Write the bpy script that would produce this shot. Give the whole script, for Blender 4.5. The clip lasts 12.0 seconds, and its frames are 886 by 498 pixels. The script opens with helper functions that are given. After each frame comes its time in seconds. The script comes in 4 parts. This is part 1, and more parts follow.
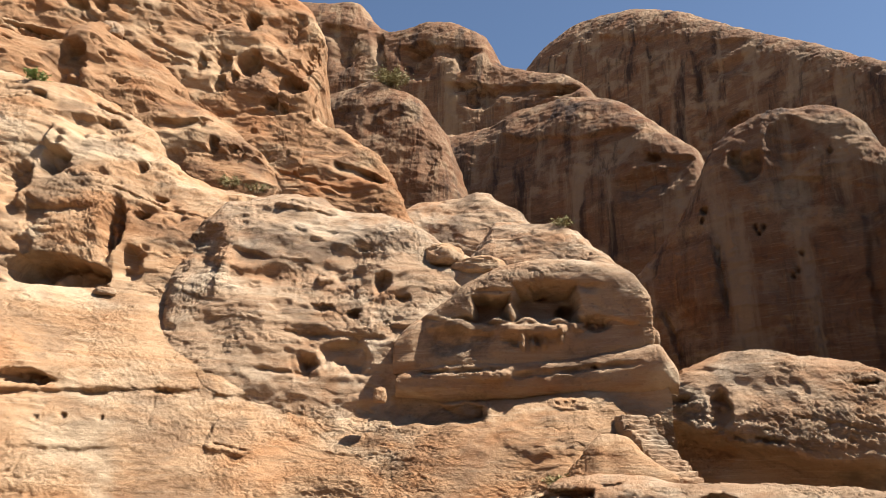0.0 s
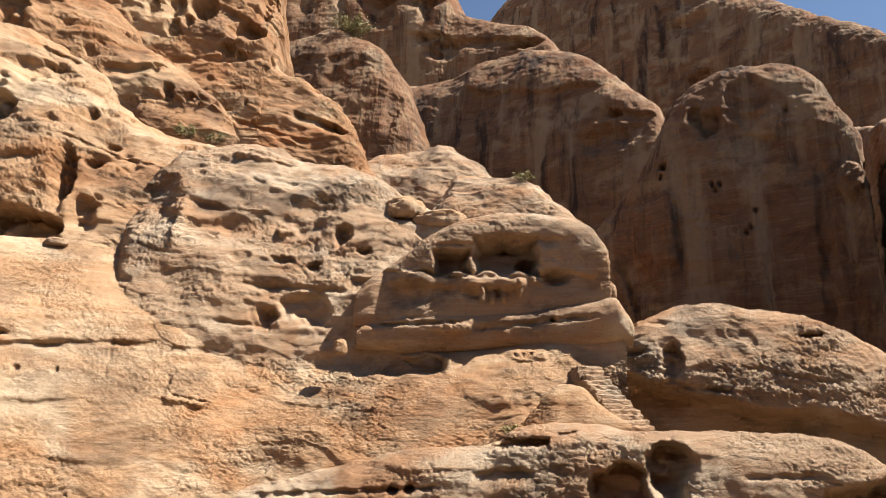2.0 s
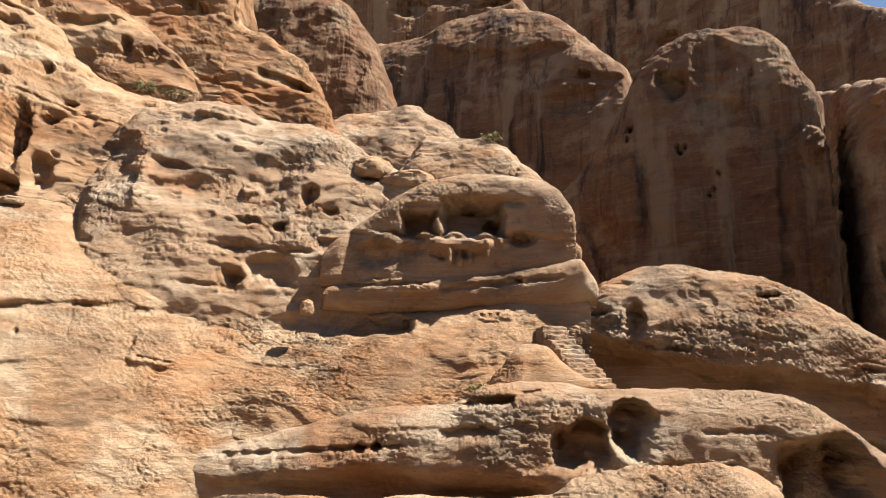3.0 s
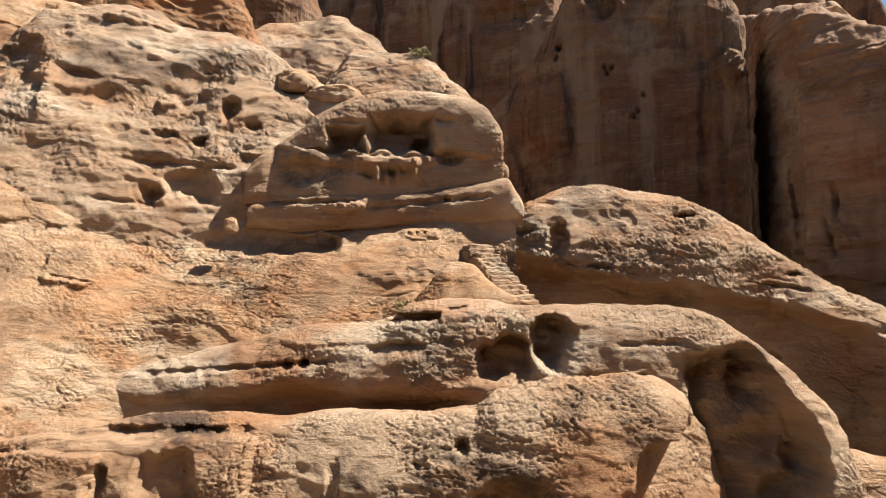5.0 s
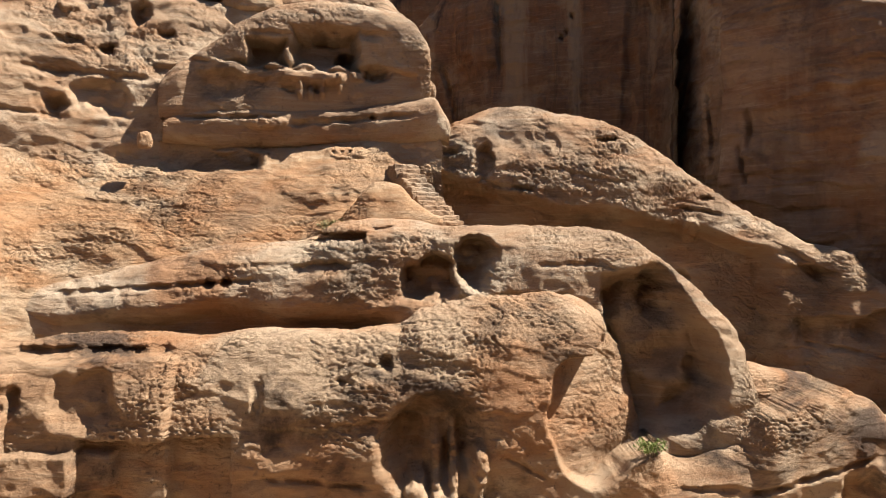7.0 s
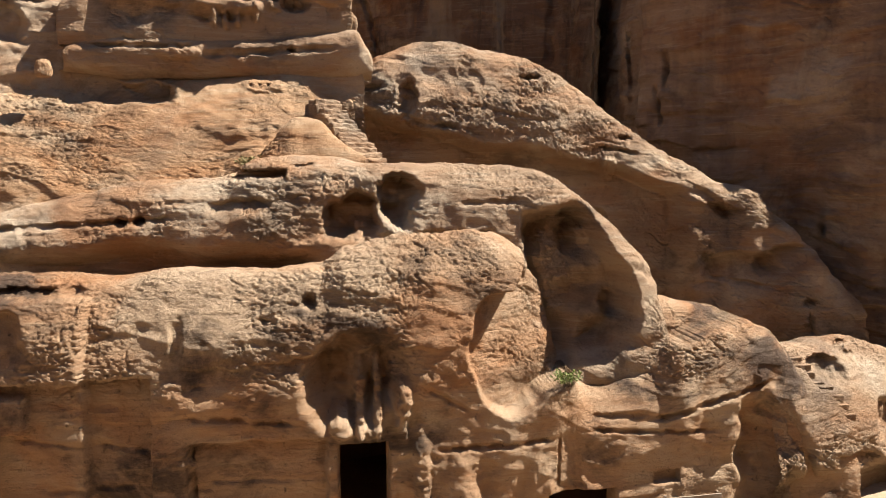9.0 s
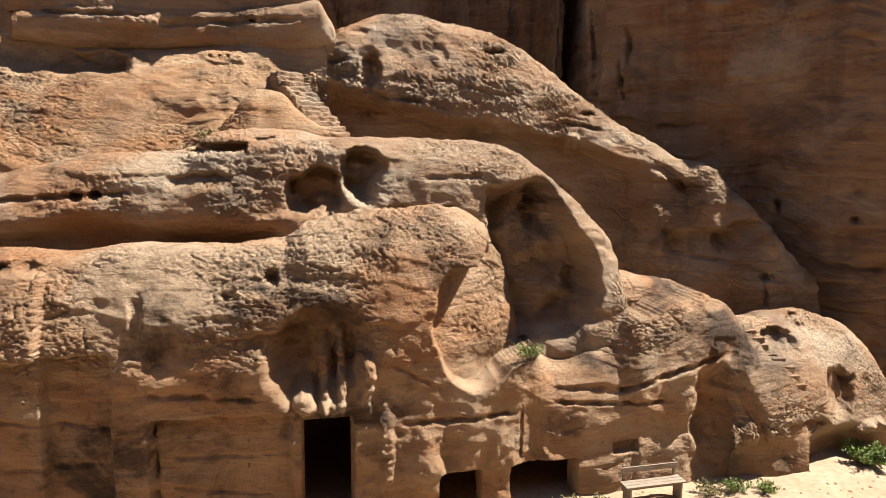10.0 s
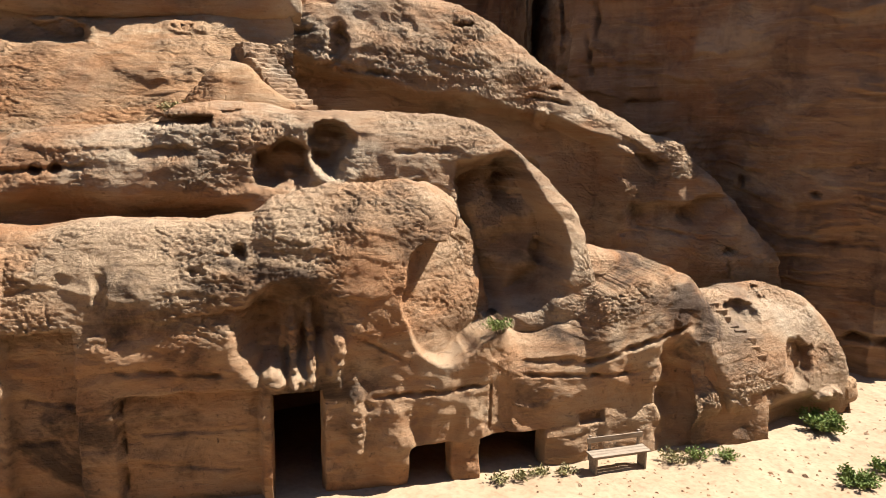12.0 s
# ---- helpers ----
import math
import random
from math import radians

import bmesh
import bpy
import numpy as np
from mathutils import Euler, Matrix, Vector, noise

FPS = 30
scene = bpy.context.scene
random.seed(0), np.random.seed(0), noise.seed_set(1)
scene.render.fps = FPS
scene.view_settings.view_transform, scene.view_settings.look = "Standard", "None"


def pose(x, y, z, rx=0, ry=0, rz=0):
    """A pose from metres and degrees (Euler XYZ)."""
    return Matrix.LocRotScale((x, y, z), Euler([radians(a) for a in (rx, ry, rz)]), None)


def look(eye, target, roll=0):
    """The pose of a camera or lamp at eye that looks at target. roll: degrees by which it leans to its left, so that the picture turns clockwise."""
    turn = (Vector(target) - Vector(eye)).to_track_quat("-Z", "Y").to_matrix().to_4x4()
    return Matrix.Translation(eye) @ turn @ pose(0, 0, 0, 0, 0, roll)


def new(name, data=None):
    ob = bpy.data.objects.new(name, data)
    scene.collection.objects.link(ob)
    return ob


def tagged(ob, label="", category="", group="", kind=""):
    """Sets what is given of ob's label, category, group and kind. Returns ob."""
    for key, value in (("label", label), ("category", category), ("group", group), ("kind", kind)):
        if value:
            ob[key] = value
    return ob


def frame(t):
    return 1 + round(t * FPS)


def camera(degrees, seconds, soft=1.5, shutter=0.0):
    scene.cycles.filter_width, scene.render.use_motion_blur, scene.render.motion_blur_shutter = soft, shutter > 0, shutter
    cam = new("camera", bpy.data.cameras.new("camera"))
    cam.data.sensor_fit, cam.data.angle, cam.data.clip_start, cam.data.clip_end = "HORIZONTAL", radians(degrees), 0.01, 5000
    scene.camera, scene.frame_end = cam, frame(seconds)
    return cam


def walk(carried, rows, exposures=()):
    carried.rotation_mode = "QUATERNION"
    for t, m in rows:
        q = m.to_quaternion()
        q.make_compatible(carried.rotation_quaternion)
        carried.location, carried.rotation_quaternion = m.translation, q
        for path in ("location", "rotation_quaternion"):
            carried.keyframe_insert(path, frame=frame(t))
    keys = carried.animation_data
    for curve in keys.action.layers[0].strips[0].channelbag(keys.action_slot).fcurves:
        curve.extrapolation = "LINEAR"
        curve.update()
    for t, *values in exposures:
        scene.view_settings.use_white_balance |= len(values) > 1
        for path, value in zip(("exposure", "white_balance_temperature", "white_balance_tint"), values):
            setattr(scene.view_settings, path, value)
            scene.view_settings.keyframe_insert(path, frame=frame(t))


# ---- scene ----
# ---- camera: it stands on a ledge across the gorge and turns where it is ----
cam = camera(63.75, 12.0, soft=0.5)
EYE = 7.9
# seconds, pitch, roll, yaw
TURNS = [
    (0.0, 19.214, -0.608, -0.205), (0.5, 18.787, -0.483, -0.61), (1.0, 17.989, -0.392, -1.304),
    (1.5, 16.862, -0.315, -2.231), (2.0, 15.478, -0.194, -3.332), (2.5, 13.947, -0.012, -4.588),
    (3.0, 12.338, 0.212, -5.943), (5.0, 5.735, 0.825, -11.726), (5.5, 4.123, 0.796, -13.052),
    (6.0, 2.467, 0.696, -14.607), (6.5, 0.799, 0.56, -16.236), (7.0, -0.727, 0.456, -17.736),
    (9.0, -5.749, 0.213, -23.888), (9.5, -6.806, 0.058, -25.449), (10.0, -7.747, -0.173, -26.751),
    (10.5, -8.513, -0.348, -27.716), (11.0, -9.089, -0.473, -28.393), (11.5, -9.492, -0.47, -28.884),
    (12.0, -9.78, -0.448, -29.21),
]
walk(cam, [(t, pose(0, 0, EYE, 90 + pitch, roll, yaw)) for t, pitch, roll, yaw in TURNS])

# ---- daylight ----
SUN = Vector((0.555, -0.135, 0.82)).normalized()   # towards the sun
scene.view_settings.exposure = 1.5
world = bpy.data.worlds.new("sky")
scene.world = world
world.use_nodes = True
sky = world.node_tree.nodes.new("ShaderNodeTexSky")
sky.sky_type, sky.sun_disc = "NISHITA", False
sky.sun_elevation, sky.sun_rotation = math.asin(SUN.z), math.atan2(SUN.x, SUN.y)
sky.altitude, sky.air_density, sky.dust_density = 1000, 1.0, 0.4
back = world.node_tree.nodes["Background"]
back.inputs[1].default_value = 0.05
world.node_tree.links.new(sky.outputs[0], back.inputs[0])
sun = new("sun", bpy.data.lights.new("sun", "SUN"))
sun.data.energy, sun.data.angle, sun.data.color = 5.0, radians(0.53), (1.0, 0.945, 0.86)
sun.matrix_world = look((0, 0, 60), Vector((0, 0, 60)) - SUN)


# ---- materials ----
def nodes_of(name, roughness):
    m = bpy.data.materials.new(name)
    m.use_nodes = True
    b = m.node_tree.nodes["Principled BSDF"]
    b.inputs["Roughness"].default_value = roughness
    b.inputs["Specular IOR Level"].default_value = 0.2
    return m, m.node_tree, b


def add(tree, kind, **values):
    n = tree.nodes.new("ShaderNode" + kind)
    for key, value in values.items():
        n.inputs[key.replace("_", " ")].default_value = value
    return n


def mixed(tree, factor, a, b, how="MIX"):
    n = tree.nodes.new("ShaderNodeMix")
    n.data_type, n.blend_type = "RGBA", how
    for socket, v in ((n.inputs[0], factor), (n.inputs[6], a), (n.inputs[7], b)):
        if isinstance(v, bpy.types.NodeSocket):
            tree.links.new(v, socket)
        elif isinstance(v, tuple):
            socket.default_value = (*v, 1)
        else:
            socket.default_value = v
    return n.outputs[2]


def ramp(tree, value, low, high, top=1.0):
    n = tree.nodes.new("ShaderNodeMapRange")
    n.interpolation_type = "SMOOTHSTEP"
    tree.links.new(value, n.inputs[0])
    n.inputs[1].default_value, n.inputs[2].default_value, n.inputs[4].default_value = low, high, top
    return n.outputs[0]


def noise_at(tree, coords, scale, size, detail=4, rough=0.55, distort=0.0):
    m = tree.nodes.new("ShaderNodeMapping")
    m.inputs["Scale"].default_value = scale
    tree.links.new(coords, m.inputs[0])
    n = add(tree, "TexNoise", Scale=size, Detail=detail, Roughness=rough, Distortion=distort)
    tree.links.new(m.outputs[0], n.inputs[0])
    return n.outputs[0]


def sandstone(name, main, second, pale, dark, streaks=0.0, varnish=0.3, grain=1.0):
    """Bedded sandstone: bands of two tints, pale scoured patches, dark desert varnish in patches and in running streaks."""
    m, tree, b = nodes_of(name, 0.92)
    at = tree.nodes.new("ShaderNodeTexCoord").outputs["Object"]
    bands = noise_at(tree, at, (0.12, 0.12, 1.6), 1.1, 5, 0.6, 0.6)
    fine = noise_at(tree, at, (0.5, 0.5, 6.0), 1.6, 5, 0.65, 0.4)
    patch = noise_at(tree, at, (0.5, 0.5, 0.8), 0.55, 6, 0.6, 0.3)
    spots = noise_at(tree, at, (1, 1, 1), 7.0, 6, 0.7)
    sand = noise_at(tree, at, (1, 1, 1), 60.0, 3, 0.7)
    lines = noise_at(tree, at, (0.5, 0.5, 9.0), 2.6, 6, 0.7, 0.5)
    chips = noise_at(tree, at, (1, 1, 1.7), 16.0, 8, 0.72)
    c = mixed(tree, ramp(tree, bands, 0.38, 0.62), main, second)
    c = mixed(tree, ramp(tree, fine, 0.52, 0.72, 0.55), c, pale)
    c = mixed(tree, ramp(tree, patch, 0.50, 0.64, 0.8), c, pale)
    warm = noise_at(tree, at, (0.3, 0.3, 0.55), 0.8, 6, 0.62, 0.8)
    c = mixed(tree, ramp(tree, warm, 0.50, 0.62, 0.55), c, mixed(tree, 1.0, c, (0.92, 0.68, 0.50), "MULTIPLY"))
    stain = noise_at(tree, at, (0.35, 0.35, 0.5), 0.9, 8, 0.68, 0.5)
    c = mixed(tree, ramp(tree, stain, 0.50, 0.66, varnish), c, dark)
    c = mixed(tree, ramp(tree, spots, 0.56, 0.75, varnish * 0.9), c, dark)
    c = mixed(tree, ramp(tree, lines, 0.56, 0.74, varnish * 0.5), c, dark)
    c = mixed(tree, ramp(tree, chips, 0.58, 0.74, 0.5), c, dark)
    if streaks:
        run = noise_at(tree, at, (1.0, 1.0, 0.06), 0.55, 7, 0.66, 0.3)
        c = mixed(tree, ramp(tree, run, 0.50, 0.66, streaks), c, dark)
        wash = noise_at(tree, at, (0.8, 0.8, 0.05), 0.6, 6, 0.62, 0.25)
        c = mixed(tree, ramp(tree, wash, 0.50, 0.64, streaks * 0.8), c, pale)
    c = mixed(tree, ramp(tree, sand, 0.35, 0.7, 0.55), c, mixed(tree, 1.0, c, (0.62, 0.58, 0.55), "MULTIPLY"))
    tree.links.new(c, b.inputs["Base Color"])
    last = None
    for value, strength, distance in ((fine, 0.4 * grain, 0.08), (lines, 0.5 * grain, 0.03), (spots, 0.75 * grain, 0.08), (chips, 0.9 * grain, 0.06), (sand, 0.5 * grain, 0.01)):
        bump = add(tree, "Bump", Strength=strength, Distance=distance)
        tree.links.new(value, bump.inputs["Height"])
        if last:
            tree.links.new(last, bump.inputs["Normal"])
        last = bump.outputs[0]
    tree.links.new(last, b.inputs["Normal"])
    return m


ROCK_PALE = sandstone("pale_sandstone", (0.424, 0.278, 0.164), (0.387, 0.228, 0.121), (0.516, 0.391, 0.261), (0.092, 0.063, 0.045), varnish=0.48)
ROCK_TAN = sandstone("tan_sandstone", (0.377, 0.263, 0.168), (0.338, 0.213, 0.127), (0.490, 0.389, 0.278), (0.073, 0.054, 0.043), varnish=0.60)
ROCK_ORANGE = sandstone("orange_sandstone", (0.335, 0.192, 0.101), (0.298, 0.157, 0.077), (0.419, 0.291, 0.175), (0.079, 0.046, 0.032), varnish=0.55)
ROCK_BROWN = sandstone("brown_sandstone", (0.375, 0.240, 0.142), (0.350, 0.204, 0.112), (0.440, 0.322, 0.212), (0.058, 0.040, 0.030), varnish=0.90)
# Varnished rock, its tints cut further to deepen the shade it stands in.
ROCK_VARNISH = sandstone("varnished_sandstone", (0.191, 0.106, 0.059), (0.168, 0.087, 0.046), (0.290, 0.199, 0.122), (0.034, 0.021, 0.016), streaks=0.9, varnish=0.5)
# Tints lifted to make up for shade that falls too dark on this wall.
ROCK_WALL_LIFTED = sandstone("banded_wall_sandstone_lifted", (0.323, 0.206, 0.129), (0.265, 0.154, 0.089), (0.421, 0.314, 0.218), (0.064, 0.041, 0.034), streaks=0.3, varnish=0.5)


def plain(name, main, second, size, roughness=0.8, stretch=(1, 1, 1), bump=0.3):
    m, tree, b = nodes_of(name, roughness)
    at = tree.nodes.new("ShaderNodeTexCoord").outputs["Object"]
    a, f = noise_at(tree, at, stretch, size, 5, 0.6), noise_at(tree, at, stretch, size * 9, 3, 0.6)
    c = mixed(tree, ramp(tree, a, 0.35, 0.65), main, second)
    c = mixed(tree, ramp(tree, f, 0.4, 0.75, 0.5), c, mixed(tree, 1.0, c, (0.6, 0.57, 0.53), "MULTIPLY"))
    tree.links.new(c, b.inputs["Base Color"])
    n = add(tree, "Bump", Strength=bump, Distance=0.02)
    tree.links.new(f, n.inputs["Height"])
    tree.links.new(n.outputs[0], b.inputs["Normal"])
    return m


SAND = plain("pale_sand", (0.36, 0.265, 0.175), (0.31, 0.22, 0.14), 0.8, 0.95, bump=0.6)
WOOD = plain("weathered_wood", (0.30, 0.24, 0.18), (0.22, 0.17, 0.125), 3.0, 0.75, (0.6, 6, 6))
LEAF = plain("bush_leaf", (0.17, 0.22, 0.055), (0.12, 0.165, 0.045), 5.0, 0.6)
DRY_LEAF = plain("dry_bush_leaf", (0.26, 0.23, 0.10), (0.19, 0.165, 0.08), 5.0, 0.7)
TWIG = plain("twig", (0.16, 0.11, 0.07), (0.11, 0.08, 0.05), 6.0)


# ---- rock masses ----
GRADS = np.random.RandomState(3).normal(size=(256, 3))
GRADS /= np.linalg.norm(GRADS, axis=1)[:, None]
PERM = np.random.RandomState(4).permutation(256)
PERM = np.concatenate([PERM, PERM, PERM])


def perlin(p):
    """Gradient noise for an (n, 3) array, about -0.6 to 0.6."""
    cell = np.floor(p).astype(int)
    f = p - cell
    cell &= 255
    w = f * f * f * (f * (f * 6 - 15) + 10)
    total = 0
    for dx in (0, 1):
        for dy in (0, 1):
            for dz in (0, 1):
                g = GRADS[PERM[PERM[PERM[cell[:, 0] + dx] + cell[:, 1] + dy] + cell[:, 2] + dz]]
                dot = g[:, 0] * (f[:, 0] - dx) + g[:, 1] * (f[:, 1] - dy) + g[:, 2] * (f[:, 2] - dz)
                total = total + dot * ((w[:, 0] if dx else 1 - w[:, 0]) * (w[:, 1] if dy else 1 - w[:, 1]) * (w[:, 2] if dz else 1 - w[:, 2]))
    return total


def fractal(p, octaves, gain=0.5, ridged=False):
    total, amp = 0, 1.0
    for k in range(octaves):
        n = perlin(p * 2.03 ** k + 17.3 * k)
        total = total + amp * ((0.25 - np.abs(n)) * 1.6 if ridged else n)
        amp *= gain
    return total


def smooth(x):
    x = np.clip(x, 0, 1)
    return x * x * (3 - 2 * x)


def glide(knots, count):
    """A smooth line through the knots, evenly spaced."""
    k = np.array(knots, float)
    s = np.concatenate([[0], np.cumsum(np.linalg.norm(np.diff(k, axis=0), axis=1))])
    slope = np.zeros_like(k)
    d = np.diff(k, axis=0) / np.diff(s)[:, None]
    slope[1:-1] = np.where(d[1:] * d[:-1] > 0, 2 * d[1:] * d[:-1] / np.where(np.abs(d[1:] + d[:-1]) < 1e-9, 1, d[1:] + d[:-1]), 0)
    slope[0], slope[-1] = d[0], d[-1]
    t = np.linspace(0, s[-1], count)
    i = np.clip(np.searchsorted(s, t, "right") - 1, 0, len(s) - 2)
    h = (s[i + 1] - s[i])[:, None]
    u = ((t - s[i])[:, None]) / h
    return ((2 * u ** 3 - 3 * u ** 2 + 1) * k[i] + (u ** 3 - 2 * u ** 2 + u) * h * slope[i]
            + (3 * u ** 2 - 2 * u ** 3) * k[i + 1] + (u ** 3 - u ** 2) * h * slope[i + 1])


FACE = [np.zeros(3), np.ones(1, bool)]   # the way the rock at hand faces, and its points in front of the crest


def sunk(p, amount):
    return p - FACE[0] * (amount * FACE[1])[:, None]


def pit(p, q, s, z, a, b, depth, edge=0.35, turn=0):
    """A weathered hollow of half width a and half height b, sharp above and softer at its floor; with a negative depth, a swelling."""
    c, n = math.cos(radians(turn)), math.sin(radians(turn))
    x, y = q[:, 0] - s, q[:, 1] - z
    size = min(a, b)
    near = np.flatnonzero((np.abs(x) < 1.6 * (a + b)) & (np.abs(y) < 1.6 * (a + b)) & FACE[1])
    x, y = x[near], y[near]
    at = np.stack([x, y, np.full(len(x), s * 3.1 + z)], 1)
    x = x + perlin(at * 0.9 / size + 3.3) * size * 0.55 + perlin(at * 3.1 / size + 8.1) * size * 0.16
    y = y + perlin(at * 0.9 / size + 9.7) * size * 0.55 + perlin(at * 3.1 / size + 1.9) * size * 0.16
    u, v = (c * x + n * y) / a, (c * y - n * x) / b
    r = (np.abs(u) ** 2.3 + np.abs(v) ** 2.3) ** (1 / 2.3)
    if depth > 0:
        soft = edge * (1 + 1.3 * smooth(0.5 - 0.5 * v))
    else:
        soft = edge
    amount = np.zeros(len(q))
    amount[near] = depth * smooth((1.08 - r) / soft) * (0.9 + 0.5 * perlin(at * 1.7 / size + 5.5))
    return sunk(p, amount)


def undercut(p, q, one, two, height, depth, end):
    """Sinks the foot of a bed, more and more over the height above the line from one point to another, as far as end."""
    level = one[1] + (q[:, 0] - one[0]) * (two[1] - one[1]) / (two[0] - one[0])
    wave = 0.12 * np.sin(q[:, 0] * 0.9) + 0.07 * np.sin(q[:, 0] * 2.3 + 1)
    return sunk(p, depth * smooth((level + wave + height - q[:, 1]) / height) * smooth((end - q[:, 0]) / 0.8))


def tread(p, q, start, end, level, rise):
    """Brings the rock below a level forwards, as a narrow tread."""
    wave = 0.05 * np.sin(q[:, 0] * 1.7) + 0.03 * np.sin(q[:, 0] * 4.1)
    return sunk(p, -rise * smooth((level + wave - q[:, 1]) / 0.05) * smooth((q[:, 0] - start) / 0.1) * smooth((end - q[:, 0]) / 0.1))


def scoop(p, q, s, z, a, b, depth, turn=0):
    """A hollow that slopes in from a crisp rim on one side and runs out on the other."""
    c, n = math.cos(radians(turn)), math.sin(radians(turn))
    x, y = q[:, 0] - s, q[:, 1] - z
    at = np.stack([x, y, np.full(len(x), z)], 1)
    x, y = x + 0.16 * perlin(at * 1.4), y + 0.16 * perlin(at * 1.4 + 5)
    u, v = (c * x + n * y) / a, (c * y - n * x) / b
    # towards the upper far side it stays open
    across = np.where(u > 0, u * smooth((-0.40 - v) / 0.35), u)
    inside = smooth((1 - np.hypot(across, np.where(u > 0.4, v * (1.2 - 0.5 * np.clip(u, 0.4, 2)), v))) / 0.10)
    return sunk(p, inside * depth * (0.16 + 0.42 * (np.clip(u, -1, 1) + 1)) * (1 + 0.08 * np.sin(v * 5)))


def slot(p, q, one, two, width, depth, fade=0.0):
    """A groove from one point to another; with fade, an overhang that is sharp above and dies away below."""
    ax, az = two[0] - one[0], two[1] - one[1]
    length = math.hypot(ax, az)
    ax, az = ax / length, az / length
    if ax < 0:
        one, ax, az = two, -ax, -az
    x, y = q[:, 0] - one[0], q[:, 1] - one[1]
    along, off = x * ax + y * az, y * ax - x * az
    w = width + fade * 0.2
    off = off + 0.3 * w * (np.sin(along * 0.7 / w + one[1]) * 0.6 + np.sin(along * 1.9 / w + one[0]) * 0.4)
    depth = depth * (0.62 + 0.38 * np.sin(along * 0.23 / w + one[0]) * np.sin(along * 0.61 / w + one[1]))
    ends = smooth(along / (0.12 * length + 0.1)) * smooth((length - along) / (0.12 * length + 0.1))
    if fade:
        across = smooth((width - off) / width) * smooth((off + fade) / fade)
    else:
        across = smooth(1.4 - np.abs(off) / width)
    return sunk(p, depth * across * ends)


def box(p, q, left, right, low, high, depth, edge=0.08):
    """A cut recess with straight sides."""
    ragged = 0.22 * edge * (np.sin(q[:, 0] * 6.3 + high) + np.sin(q[:, 1] * 7.9 + left))
    inner = np.minimum(np.minimum(q[:, 0] - left, right - q[:, 0]), np.minimum(q[:, 1] - low, high - q[:, 1])) + ragged
    return sunk(p, depth * smooth(inner / edge))


def rock(name, crest, face, reach, foot, power, back, step, rough, mat, under=0.0, equator=0.0, min_scale=0.4, carve=None, bed=0.4, tafoni=0.2, pock=0.5, flutes=0.0, taper=0.0, taper_left=0.0, dressed=-9.0, openings=(), label="", kind="structure", category="cliff"):
    """A ridge of rock: its crest, falling forwards along face to the foot by a rounded profile, and back behind. carve(p, q) sinks or raises points."""
    face = np.array((*face, 0.0)) / np.hypot(*face)
    side = np.array((-face[1], face[0], 0.0))
    side = side if side[0] > 0 else -side
    length = np.linalg.norm(np.diff(np.array(crest), axis=0), axis=1).sum()
    line = glide(crest, max(24, int(length / step)))
    height = line[:, 2].max() - foot
    # profile: distance forwards and share of the height fallen, at even steps
    u = np.linspace(0, 1, 4000) ** 2
    w = np.where(u < 1 - equator, 1 - u / (1 - equator), (u - 1 + equator) / max(equator, 1e-6) * under)
    out = (1 - np.clip(w, 0, 1) ** power) ** (1 / power)
    run = np.concatenate([[0], np.cumsum(np.hypot(np.diff(out) * reach, np.diff(u) * height))])
    rows = max(20, int(run[-1] / step))
    v = np.interp(np.linspace(0, run[-1], rows), run, u)
    o = np.interp(np.linspace(0, run[-1], rows), run, out)
    n_back = max(6, int(rows * 0.12))
    vb = np.linspace(1, 0, n_back, endpoint=False)
    ob = -(1 - (1 - vb) ** 2) ** 0.5
    fall = line[:, 2] - foot
    scale = np.clip(fall / height, min_scale ** 2, 1) ** 0.5
    if taper:
        scale = scale * (0.10 + 0.90 * smooth(np.linspace(length, 0, len(line)) / taper))
    if taper_left:
        scale = scale * (0.10 + 0.90 * smooth(np.linspace(0, length, len(line)) / taper_left))
    V = np.concatenate([vb, v])
    O = np.concatenate([ob * back, o * reach])
    P = line[:, None, :] + face * (scale[:, None] * O)[:, :, None]
    P[:, :, 2] = line[:, None, 2] - fall[:, None] * V
    ns, nv = P.shape[:2]

    def normals(P):
        n = np.cross(np.gradient(P, axis=0), np.gradient(P, axis=1)).reshape(-1, 3)
        n /= np.linalg.norm(n, axis=1)[:, None] + 1e-9
        return n * np.sign((n.reshape(ns, nv, 3)[:, -nv // 3:] @ face).sum() + 1e-9)

    n = normals(P)
    p = P.reshape(-1, 3)
    # broad swells; beds that bulge and end in a sharp undercut; lumps; cavernous pits
    k = max(1, rough * 6)
    warp = fractal(p * 0.22, 3)
    layer = p[:, 2] + 0.06 * p[:, 0] + 1.3 * warp
    big = fractal(p * np.array([0.32, 0.32, 0.45]) / k, 4) * rough * 3.4
    ledge = 0
    for thick, share in ((0.85, 1.0), (0.31, 0.45)):
        part = (layer / (thick * k)) % 1.0
        saw = np.where(part < 0.12, part / 0.12, 1 - (part - 0.12) / 0.88)
        here = smooth((fractal(np.stack([p[:, 0] * 0.35, p[:, 1] * 0.35, np.floor(layer / (thick * k)) * 3.7], 1) / k ** 0.5, 3) - 0.02) * 5)
        ledge = ledge + saw * here * share
    ledge = ledge * rough * 1.5 * bed
    lumps = fractal(p * np.array([1.1, 1.1, 1.9]) / k, 4, 0.5, True) * rough * 0.5
    hollow = -smooth((fractal(p * np.array([0.75, 0.75, 1.1]) / k + 31, 3, 0.45) - 0.26) * 9) * rough * 2.6 * tafoni
    if flutes:
        big = big * 0.6 + fractal(p * np.array([1.1, 1.1, 0.10]) / k, 4, 0.6, True) * rough * 1.3 * flutes
